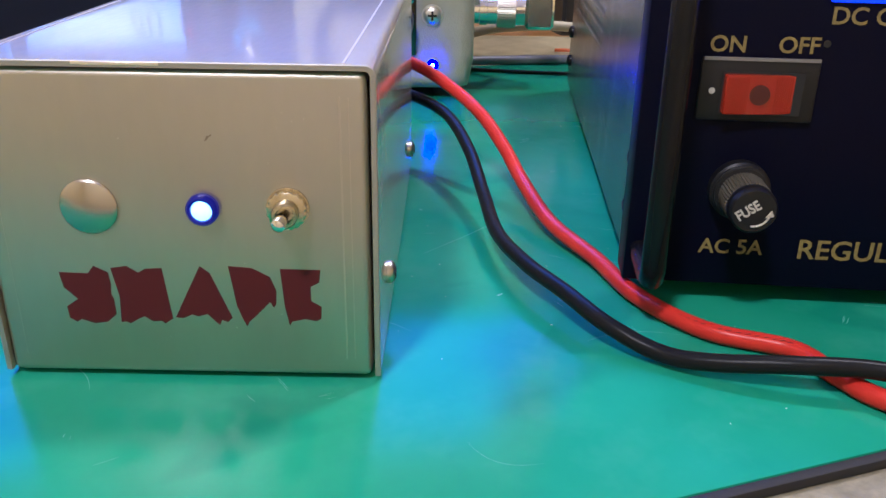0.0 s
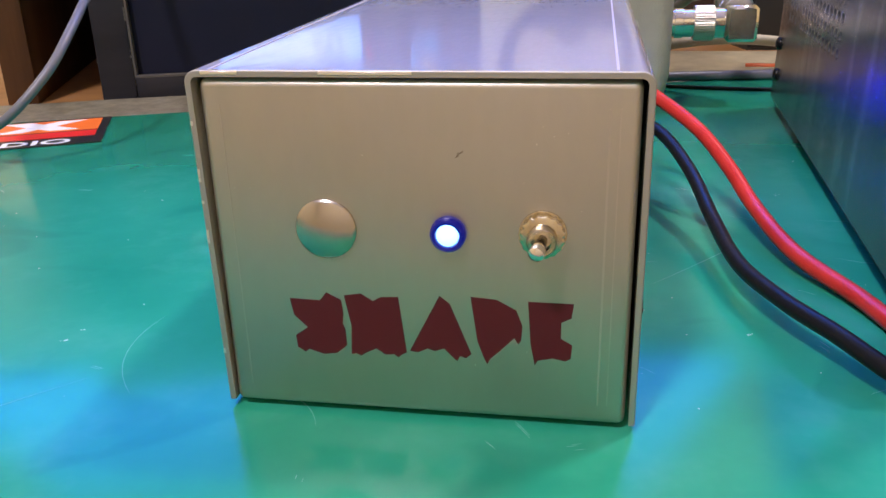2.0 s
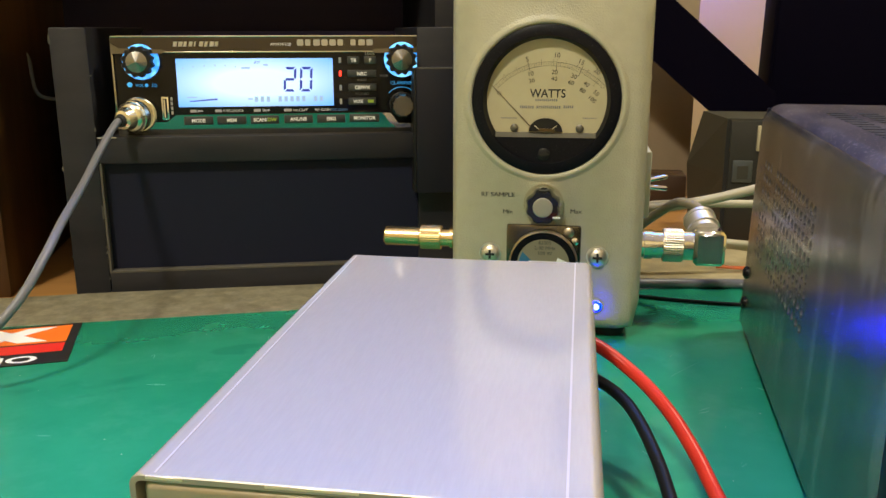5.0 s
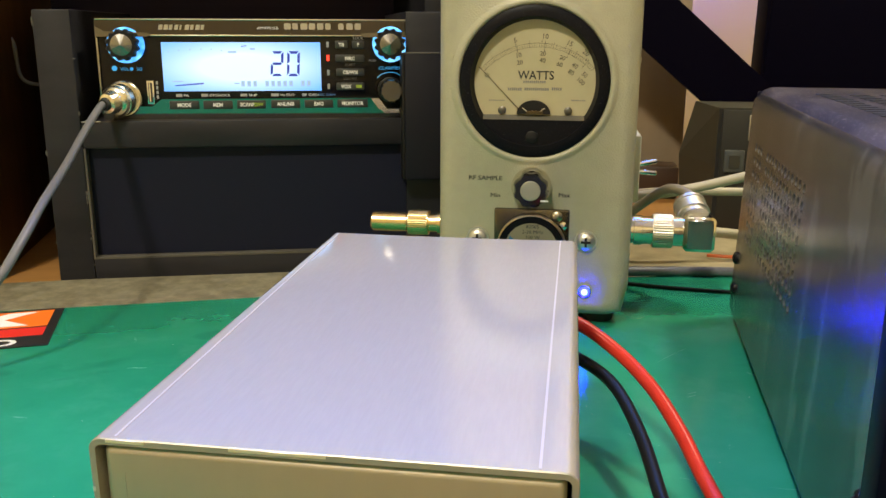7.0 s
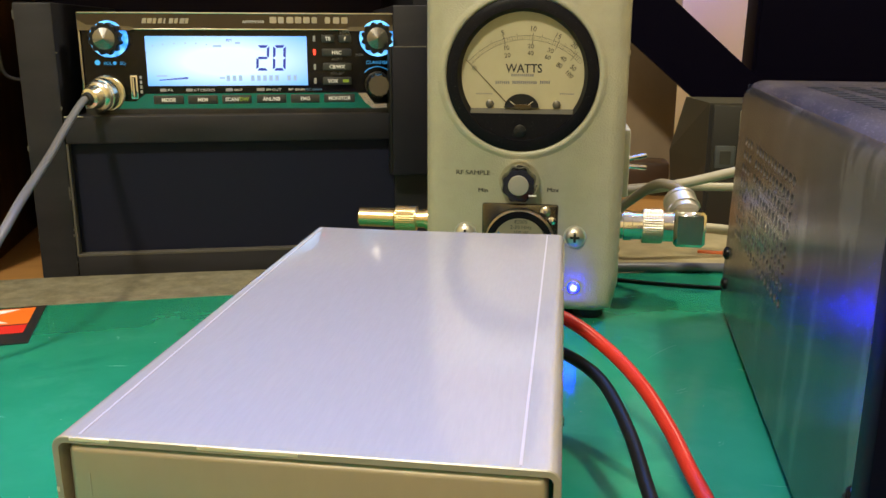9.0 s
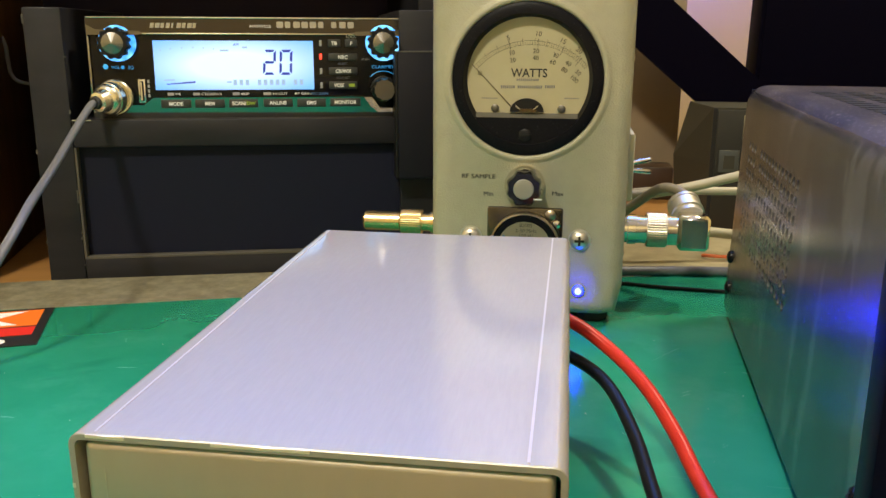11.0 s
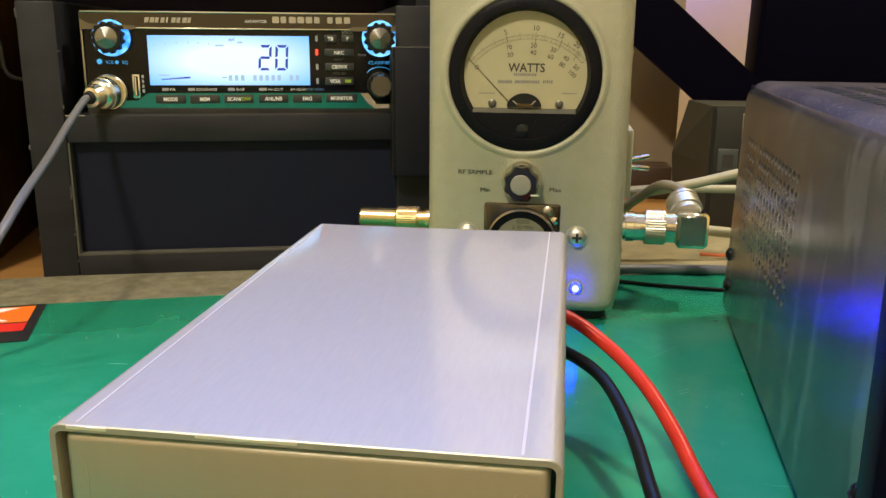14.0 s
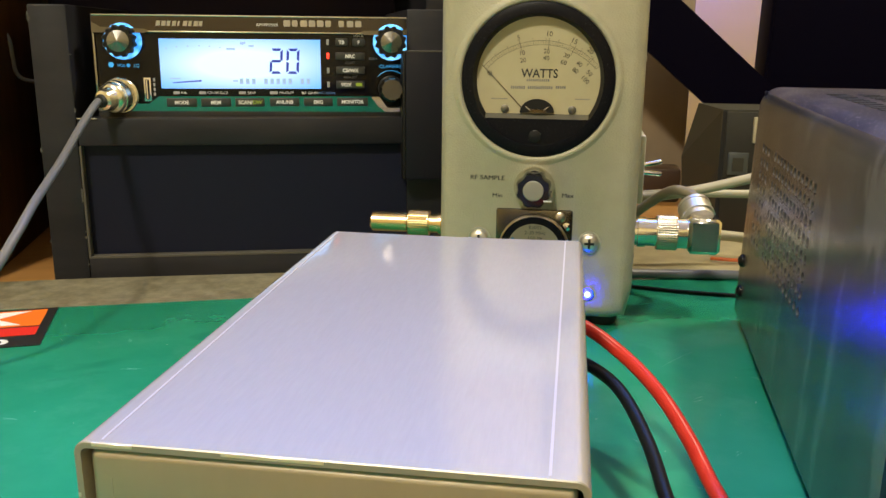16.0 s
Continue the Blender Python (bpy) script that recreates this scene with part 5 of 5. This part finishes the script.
def radio():
    r = thing("mobile_radio", pose(-0.2347, 0.3532, 0.0954, 0, 0, 15.8), "black two-way radio with chrome trim and lit display", "radio")
    part("chassis", box(0.006, 0.182, 0.012, 0.15, -0.0019, 0.054, 0.001), BLACK_METAL, r, "black metal chassis")
    f = part("fascia", box(0.0, 0.188, 0.0, 0.013, -0.0019, 0.057, 0.0025, 3), GLOSS_BLACK, r, "gloss black front")
    tb = outline([(0.0006, 0.0470), (0.0300, 0.0470), (0.0330, 0.0478), (0.155, 0.0478), (0.158, 0.0470), (0.1874, 0.0470), (0.1874, 0.0560), (0.1862, 0.0572), (0.0018, 0.0572), (0.0006, 0.0560)], -0.0026, 0.0035)
    for v in tb.verts:
        v.co.y += (v.co.z - 0.047) * 0.03
    part("top_trim", tb, SMOKED, r, "smoked chrome top trim", smooth=0)
    part("top_trim_edge", box(0.0010, 0.1870, -0.0030, 0.0006, 0.0563, 0.0574, 0.0004), CHROME, r)
    part("top_trim_edge", box(0.0320, 0.1560, -0.0034, -0.0010, 0.0472, 0.0481, 0.0003), WARM_CHROME, r)
    for pts in (((0.0008, 0.0468), (0.0298, 0.0468), (0.0328, 0.0481), (0.0300, 0.0492), (0.0060, 0.0500), (0.0008, 0.0530)), ((0.1572, 0.0468), (0.1872, 0.0468), (0.1872, 0.0530), (0.1820, 0.0500), (0.1572, 0.0492), (0.1548, 0.0481))):
        part("trim_end", outline(pts, -0.0031, 0.0020), mat("grey_chrome_end", (0.20, 0.19, 0.175), 0.14, 1.0), r, "bright chrome end of the trim", smooth=0)
    bb = outline([(0.0008, -0.0006), (0.002, -0.0018), (0.186, -0.0018), (0.1872, -0.0006), (0.1872, 0.0036), (0.166, 0.0036), (0.161, 0.0104), (0.036, 0.0104), (0.030, 0.0060), (0.0008, 0.0060)], -0.0034, 0.0050)
    for v in bb.verts:
        v.co.y += (0.0104 - v.co.z) * 0.20
    part("bottom_trim", bb, mat("sloped_chrome_trim", (0.34, 0.34, 0.33), 0.10, 1.0), r, "sloped chrome bottom trim", smooth=0)
    part("trim_end", outline([(0.1612, 0.0103), (0.1662, 0.0036), (0.1712, 0.0036), (0.1662, 0.0103)], -0.0042, 0.0024), DARK_CHROME, r, "bright slanted facet", smooth=0)
    part("trim_end", outline([(0.1700, 0.0008), (0.1868, 0.0012), (0.1868, 0.0034), (0.1672, 0.0034)], -0.0030, 0.0024), DARK_CHROME, r, "chrome corner", smooth=0)
    for x in (0.0, 0.1866):
        part("side_trim", box(x, x + 0.0014, -0.0008, 0.010, 0.004, 0.0474, 0.0004), DARK_CHROME, r)
    y = -0.0003
    lcd = part("display", box(0.0372, 0.1312, y - 0.0002, 0.001, 0.0148, 0.0437, 0.0002), LCD, r, "lit pale blue liquid crystal display")
    yl = y - 0.0003
    seven("2", 0.1006, 0.0236, 0.0076, 0.0149, 0.0015, yl, LCD_INK, lcd)
    seven("0", 0.1104, 0.0236, 0.0076, 0.0149, 0.0015, yl, LCD_INK, lcd)
    lettering("AM", 0.0016, 0.0838, 0.0406, yl, LCD_INK, lcd, "lettering")
    for k in range(8):
        a = 0.0440 + 0.0021 * k
        part("bar_segment", outline([(a, 0.0179 + 0.00013 * k), (a + 0.0019, 0.0180 + 0.00013 * k), (a + 0.0019, 0.0186 + 0.00019 * k), (a, 0.0185 + 0.00019 * k)], yl, 0.00005), LCD_INK, lcd, smooth=0)
    for x, z in ((0.041, 0.0385), (0.047, 0.0393), (0.0535, 0.0398), (0.060, 0.0400), (0.066, 0.0398), (0.072, 0.0392)):
        part("mark", box(x, x + 0.0007, yl, yl + 0.00005, z - 0.0007, z), LCD_GHOST, lcd, smooth=0)
    for x, z, w, h in ((0.0760, 0.0375, 0.005, 0.0010), (0.0790, 0.0190, 0.003, 0.0008), (0.0890, 0.0393, 0.003, 0.0010), (0.0425, 0.0203, 0.006, 0.0007)):
        part("mark", box(x, x + w, yl, yl + 0.00005, z, z + h), LCD_GHOST, lcd, smooth=0)
    for k in range(12):
        if k in (3, 9):
            continue
        part("mark", box(0.0830 + 0.0036 * k, 0.0850 + 0.0036 * k, yl, yl + 0.00005, 0.0176, 0.0208), LCD_GHOST, lcd, smooth=0)
    # big rotary knobs with light rings
    for x, z, rr in ((0.0172, 0.0422, 0.0107), (0.1738, 0.0428, 0.0109)):
        k = part("rotary_knob", fluted(rr * 0.87, 0.0085, (x - 0.0006, -0.0020, z), 12, 0.14, top=0.92, sub=8), BLACK_PLASTIC, r, "black knob with spun metal face")
        part("spun_face", lathe([(rr * 0.60, 0), (rr * 0.58, 0.0004), (0, 0.0026)], "y", (x - 0.0006, -0.0105, z), 16), mat("spun_dark_metal", (0.30, 0.29, 0.28), 0.26, 1.0), k, "spun dark metal face", smooth=0)
        part("light_ring", lathe([(rr, 0), (rr, 0.0020), (rr * 0.94, 0.0026), (rr * 0.66, 0.0024)], "y", (x, 0.0, z), 48), CYAN_GLOW, k, "glowing cyan ring")
    t = part("tuning_knob", fluted(0.0074, 0.0120, (0.1736, -0.0, 0.0150), 12, 0.08, top=0.86, sub=8), mat("glossy_black_knob", (0.10, 0.097, 0.092), 0.16, 0.9, coat=0.4), r, "glossy black faceted knob")
    part("skirt", lathe([(0.0078, 0), (0.0078, 0.0016), (0.0070, 0.0020)], "y", (0.1736, 0.0, 0.0150), 40), BLACK_PLASTIC, t)
    # indicator bars
    for n_, z in enumerate((0.0424, 0.0344, 0.0257, 0.0173)):
        part("indicator", box(0.1349, 0.1364, y - 0.0004, 0.0, z - 0.0017, z + 0.0017, 0.0002), RED_GLOW if n_ == 1 else CLEAR_BAR, r, "glowing red bar" if n_ == 1 else "unlit bar")
    # small keys
    for text, x0, x1, z0, z1 in (("TB", 140.1, 147.7, 40.1, 44.7), ("F", 150.4, 157.9, 40.1, 44.8), ("NRC", 140.1, 157.8, 32.1, 36.4), ("CB/WX", 140.4, 157.7, 23.7, 28.1), ("VOX", 140.3, 157.5, 15.1, 19.6),
                                 ("MODE", 40.2, 57.6, 4.2, 9.4), ("MEM", 60.0, 77.4, 4.2, 9.4), ("SCAN/", 80.0, 97.2, 4.3, 9.5), ("ANL/NB", 100.4, 117.9, 4.5, 9.6), ("EMG", 120.6, 138.0, 4.5, 9.6), ("MONITOR", 140.6, 159.2, 4.6, 9.8)):
        k = part("key", box(x0 * MM, x1 * MM, (-0.0022 if z0 > 12 else -0.0036), 0.0, z0 * MM, z1 * MM, 0.0006), KEY, r, "dark grey key")
        two = text in ("SCAN/", "VOX")
        lettering(text, 0.0021, (x0 + x1) / 2 * MM - (0.0026 if two else 0), (z0 + z1) / 2 * MM - 0.00105, (-0.00225 if z0 > 12 else -0.00365), WHITE_PRINT, k, "lettering", "CENTER", bold=0.00010, wide=0.95)
        if text == "SCAN/":
            lettering("DW", 0.0021, x1 * MM - 0.0042, (z0 + z1) / 2 * MM - 0.00105, -0.00365, GREEN_PRINT, k, "lettering", "CENTER", bold=0.00008)
        if text == "VOX":
            part("print_bar", box(x1 * MM - 0.0052, x1 * MM - 0.0016, -0.00226, -0.0022, (z0 + 1.4) * MM, (z0 + 3.2) * MM), GREEN_PRINT, k, smooth=0)
    lettering("LOCK", 0.0016, 0.1542, 0.0455, y - 0.0001, WHITE_PRINT, r, "lettering", "CENTER", bold=0.00005)
    lettering("ALERT", 0.0015, 0.1490, 0.0297, y - 0.0001, GREY_PRINT, r, "lettering", "CENTER")
    lettering("VOX SET", 0.0015, 0.1490, 0.0212, y - 0.0001, GREY_PRINT, r, "lettering", "CENTER")
    # backlit marks
    lettering("VOL", 0.0018, 0.0128, 0.0272, y - 0.0001, CYAN_PRINT, r, "lettering")
    lettering("SQ", 0.0018, 0.0222, 0.0272, y - 0.0001, CYAN_PRINT, r, "lettering")
    part("print_bar", lathe([(0.0011, 0), (0.0011, 0.0001)], "y", (0.0192, y, 0.0281), 12), CYAN_PRINT, r, smooth=0)
    part("emblem_mark", lathe([(0.0017, 0), (0.0017, 0.0001), (0.0010, 0.00015)], "y", (0.0095, y, 0.0285), 6), CYAN_PRINT, r, "small cyan emblem")
    lettering("CLARIFIER", 0.0019, 0.1736, 0.0274, y - 0.0001, CYAN_PRINT, r, "lettering", "CENTER", wide=1.15)
    lettering("PUSH", 0.0014, 0.1628, 0.0322, y - 0.0001, GREY_PRINT, r, "lettering", "CENTER")
    arc = tube([(0.1736 + 0.0108 * math.sin(radians(a)), y, 0.0150 + 0.0108 * math.cos(radians(a))) for a in range(-48, 49, 12)], 0.00022, 6, 3)
    part("arc_mark", arc, CYAN_PRINT, r, smooth=0)
    # emblems on the trim as plain pale shapes
    for k in range(9):
        x, w = 36.6 + 3.05 * k, (2.3, 2.5, 1.9, 2.2, 1.0, 2.4, 1.9, 2.6, 1.8)[k]
        part("emblem_mark", outline([(x * MM, 0.0509), ((x + w) * MM, 0.0509), ((x + w + 0.7) * MM, 0.0538), ((x + 0.7) * MM, 0.0538)], -0.0028, 0.0006), EMBLEM, r, "raised silver emblem", smooth=0)
    for k, w in zip(list(range(6)) + [6.6, 7.6, 8.6], (4.0, 3.3, 4.1, 3.9, 3.9, 3.3, 3.2, 3.9, 3.8)):
        x = 110.0 + 4.9 * k
        part("emblem_mark", outline([((x + 0.5) * MM, 0.0512), ((x + w - 0.5) * MM, 0.0512), ((x + w) * MM, 0.0518), ((x + w) * MM, 0.0543), ((x + w - 0.5) * MM, 0.0549), ((x + 0.5) * MM, 0.0549), (x * MM, 0.0543), (x * MM, 0.0518)], -0.0028, 0.0006), EMBLEM, r, "raised silver emblem", smooth=0)
    lettering("AM/FM/SSB", 0.0017, 0.0940, 0.0512, -0.0027, WHITE_PRINT, r, "lettering", wide=1.1)
    for text, x0, x1, x, material in (("PA", 43.9, 47.6, 48.3, WHITE_PRINT), ("CTCSS/DCS", 58.8, 62.8, 63.5, WHITE_PRINT), ("SKIP", 82.1, 86.2, 87.0, WHITE_PRINT), ("HI-CUT", 100.4, 105.1, 106.0, WHITE_PRINT), ("RF GAIN", 0, 0, 119.3, WHITE_PRINT), ("MIC GAIN", 0, 0, 128.9, CYAN_DIM)):
        if x1:
            part("print_bar", box(x0 * MM, x1 * MM, y - 0.0001, y, 0.0115, 0.0132), CLEAR_BAR, r, smooth=0)
        lettering(text, 0.00145, x * MM, 0.0116, y - 0.0001, material, r, "lettering", wide=1.15 if len(text) > 7 else 1.3)
    # usb socket
    u = part("usb_socket", box(0.0272, 0.0314, -0.0008, 0.001, 0.0072, 0.0212, 0.0003), CHROME, r, "bright usb socket")
    part("tongue", box(0.0282, 0.0304, -0.0010, 0.0, 0.0084, 0.0200), GAP, u, smooth=0)
    part("contact_strip", box(0.0286, 0.0294, -0.0012, -0.0010, 0.0088, 0.0196), CHROME, u, "bright contact strip", smooth=0)
    for k in range(4):
        part("print_bar", box(0.0326, 0.0338, y - 0.0001, y, 0.0105 + 0.0028 * k, 0.0124 + 0.0028 * k), CLEAR_BAR, r, smooth=0)
    # socket of the microphone
    part("microphone_socket", lathe([(0.0106, 0), (0.0106, 0.0024), (0.0098, 0.0032), (0.0090, 0.0032)], "y", (0.0136, 0.0, 0.0106), 40), WARM_CHROME, r, "bright plated microphone socket")


radio()


def microphone_cord():
    base = pose(-0.2347, 0.3532, 0.0954, 0, 0, 15.8)
    p = base @ Vector((0.0134, -0.003, 0.0106))
    cord = [p + Vector((-0.0026, -0.0155, -0.0018)), p + Vector((-0.0034, -0.0205, -0.0030)), (-0.2230, 0.318, 0.0950), (-0.2205, 0.303, 0.0878), (-0.2140, 0.280, 0.0800), (-0.2065, 0.255, 0.0732), (-0.1995, 0.230, 0.0660), (-0.1950, 0.208, 0.0560), (-0.1975, 0.188, 0.0400), (-0.2140, 0.174, 0.0210), (-0.2450, 0.182, 0.0100), (-0.2800, 0.215, 0.0040), (-0.34, 0.25, 0.0028), (-0.42, 0.26, 0.0028)]
    m = thing("microphone_lead", Matrix.Translation(p), "grey microphone lead with a chrome screw plug", "cord")
    inv = Matrix.Translation(-p)
    bm = tube(cord, 0.0021, 16)
    bmesh.ops.transform(bm, matrix=inv, verts=bm.verts)
    part("lead", bm, GREY_WIRE, m, "smooth grey lead")
    turn = Vector((-0.16, -0.97, -0.11)).to_track_quat("Z", "Y").to_matrix().to_4x4()
    pl = part("plug", lathe([(0.0086, -0.001), (0.0092, 0.0), (0.0092, 0.0075), (0.0084, 0.0090), (0.0070, 0.0098), (0.0066, 0.0120), (0.0056, 0.0150), (0.0038, 0.0160)], "z", sides=36), WARM_CHROME, m, "chrome screw plug", m=turn)
    part("ring", lathe([(0.0096, 0.0015), (0.0096, 0.0050), (0.0090, 0.0055)], "z", sides=36), WARM_CHROME, pl)
    part("grommet", lathe([(0.0040, 0.0155), (0.0038, 0.0168), (0.0031, 0.0180)], "z", sides=24), RUBBER, pl)


microphone_cord()


# ---- things behind ----
def background():
    turn = pose(0, 0, 0, 0, 0, BENCH)
    # desk hutch: a brown side board, a dark back and an added board over the radio stand
    h = thing("desk_hutch", turn @ pose(0, 0, -0.005), "open desk hutch with a brown side board and dark back", "hutch")
    part("side_board", box(-0.193, -0.1746, 0.409, 0.640, 0.0, 0.330, 0.0012), BROWN_WOOD, h, "brown wooden side board")
    part("back_board", box(-0.1744, 0.120, 0.628, 0.640, 0.0, 0.330), BACK_DARK, h, "dark back board")
    # unseen board, added to keep lamp light off the space below
    part("shade_board", box(-0.1744, 0.120, 0.411, 0.627, 0.314, 0.330, 0.001), BROWN_WOOD, h)
    part("end_board", box(0.104, 0.120, 0.470, 0.627, 0.0, 0.3138, 0.001), BLACK_WOOD, h)
    # monitor above the bench on an arm, its screen turned to the bench
    mo = thing("computer_monitor", pose(-0.02, 0.545, 0.575, -12, 0, 8), "wide computer monitor with a lit blue screen above the bench", "monitor")
    part("housing", box(-0.60, 0.262, 0.0, 0.035, -0.192, 0.26, 0.004), BLACK_PLASTIC, mo)
    part("screen", box(-0.587, 0.250, -0.0015, 0.0, -0.182, 0.25), SCREEN, mo, "lit blue screen")
    part("arm", tube([(0.10, 0.05, -0.02), (0.13, 0.10, -0.12)], 0.02, 12), BLACK_METAL, mo)
    # flat black arm slanting down to a second dark panel
    a = thing("monitor_arm", pose(0, 0.65, -0.005), "broad flat black steel arm slanting down behind the meter", "bracket")
    part("slanting_strut", outline([(0.030, 0.2000), (0.164, 0.0858), (0.2114, 0.0858), (0.2114, 0.108), (0.060, 0.2392)], 0.0, 0.02), ARM_BLACK, a, smooth=0)
    part("foot_post", box(0.180, 0.262, 0.004, 0.05, 0.0, 0.0856, 0.002), ARM_BLACK, a)
    part("head", box(0.028, 0.062, 0.002, 0.018, 0.2394, 0.43, 0.002), ARM_BLACK, a)
    s = thing("dark_panel", pose(0.2087, 0.672, -0.005, 0, 1.0, 4), "tall dark panel at the back of the bench", "panel")
    part("panel", box(0.0, 0.36, 0.0, 0.03, 0.0, 0.36, 0.003), ARM_BLACK, s)
    part("rim", box(-0.003, 0.0, -0.002, 0.032, 0.0, 0.36, 0.001), ARM_BLACK, s)
    # tan board behind the meter
    tb = thing("tan_board", pose(0.0, 0.715, -0.005, 0, 0, 6), "tan board leaning at the back of the bench", "board")
    part("panel", box(0.03, 0.1545, 0.0, 0.012, 0.0, 0.30, 0.001), TAN, tb)
    # grey case with slanted side and socket
    g = thing("grey_case", pose(0.132, 0.545, -0.005, 0, 0, 0), "dark grey plastic case with a slanted side", "case")
    body = bmesh.new()
    low = [body.verts.new(v) for v in ((0.0230, 0.0, 0.0), (0.1100, 0.0, 0.0), (0.1100, 0.06, 0.0), (0.0070, 0.06, 0.0))]
    mid = [body.verts.new(v) for v in ((0.0230, 0.0, 0.052), (0.1100, 0.0, 0.052), (0.1100, 0.06, 0.052), (0.0030, 0.06, 0.052))]
    top = [body.verts.new(v) for v in ((0.0230, 0.0, 0.0955), (0.1100, 0.0, 0.0955), (0.1100, 0.06, 0.0955), (0.0135, 0.06, 0.0955))]
    for lower, upper in ((low, mid), (mid, top)):
        for q in range(4):
            body.faces.new((lower[q], lower[(q + 1) % 4], upper[(q + 1) % 4], upper[q]))
    body.faces.new(low)
    body.faces.new(top)
    part("body", body, DARK_GREY, g, smooth=0)
    part("front_cover", box(0.0262, 0.1080, -0.0014, 0.0, 0.002, 0.0938, 0.0006), mat("charcoal_plastic_cover", (0.026, 0.025, 0.021), 0.5, spec=0.25), g, "charcoal front cover")
    part("seam", box(0.0232, 0.0260, -0.0003, 0.0, 0.002, 0.0945), GAP, g, smooth=0)
    k = part("socket_plate", box(0.0290, 0.0440, -0.0034, -0.0014, 0.0470, 0.0640, 0.001), mat("grey_blue_socket", (0.060, 0.068, 0.070), 0.4), g, "grey socket")
    part("socket", box(0.0325, 0.0405, -0.0040, -0.0034, 0.0500, 0.0600), DARK_GREY, k, smooth=0)
    part("cream_plate", box(0.0452, 0.0522, -0.0047, -0.0014, 0.0715, 0.0905, 0.0006), WHITE_WIRE, g, "small cream plate")
    # dark brown batten at the foot of the tan board
    tagged(finish("wooden_batten", box(0.100, 0.1447, 0.672, 0.704, -0.0049, 0.026, 0.003), mat("dark_brown_block", (0.045, 0.022, 0.010), 0.5)), "short dark brown wooden block by the tan board", "block")
    # thin pale sheet added for the paler area of worktop behind the connectors
    card = box(0.070, 0.27, 0.366, 0.520, -0.0029, -0.0018, 0.0003)
    tagged(finish("pale_desk_sheet", card, tone(mat("pale_tan_area", (0.34, 0.29, 0.19), 0.5), 60, ((0.27, 0.23, 0.135), (0.42, 0.36, 0.22))), m=pose(0, 0, 0)), "added pale tan area of the worktop behind the connectors", "card")

    # cables
    def lay(name, pts, r, material, label):
        tagged(finish(name, tube(pts, r, 12), material), label, "cable", "loose cables behind the meter")
    lay("loose_cable", [(0.05, 0.41, 0.044), (0.09, 0.40, 0.0485), (0.12, 0.40, 0.054), (0.152, 0.40, 0.0625), (0.20, 0.41, 0.072), (0.26, 0.43, 0.06)], 0.0030, WHITE_WIRE, "cream cable drooping behind the watt meter")
    lay("loose_cable", [(0.06, 0.425, 0.041), (0.10, 0.42, 0.0475), (0.15, 0.42, 0.049), (0.22, 0.43, 0.048), (0.28, 0.44, 0.03)], 0.0026, WHITE_WIRE, "cream cable drooping behind the watt meter")
    lay("loose_cable", [(0.02, 0.372, 0.0028), (0.06, 0.384, 0.0028), (0.10, 0.392, 0.0028), (0.15, 0.398, 0.0028), (0.22, 0.40, 0.0028), (0.3, 0.42, 0.0028)], 0.0030, GREY_WIRE, "grey cable lying along the mat's rear edge")
    lay("loose_cable", [(0.03, 0.366, 0.0012), (0.075, 0.368, 0.0012), (0.11, 0.362, 0.0012), (0.15, 0.360, 0.0012), (0.2, 0.37, 0.0012)], 0.0011, BLACK_WIRE, "thin black wire on the green mat")
    lay("loose_cable", [(0.1390, 0.447, 0.0002), (0.145, 0.444, 0.0008), (0.153, 0.443, 0.0008), (0.165, 0.447, 0.0002)], 0.0012, ORANGE_WIRE, "orange wire behind the connectors")
    lay("loose_cable", [(0.05, 0.45, 0.0), (0.075, 0.435, 0.012), (0.10, 0.43, 0.018), (0.14, 0.44, 0.018), (0.20, 0.45, 0.010)], 0.0034, WHITE_WIRE, "cream cable behind the connectors")
    lay("loose_cable", [(-0.385, 0.42, 0.172), (-0.358, 0.42, 0.161), (-0.347, 0.42, 0.151), (-0.338, 0.42, 0.144), (-0.333, 0.42, 0.136), (-0.332, 0.42, 0.124), (-0.3305, 0.42, 0.115), (-0.325, 0.422, 0.110), (-0.31, 0.425, 0.109), (-0.28, 0.43, 0.110)], 0.0014, GREY_WIRE, "thin grey cable hanging beside the stand")


background()
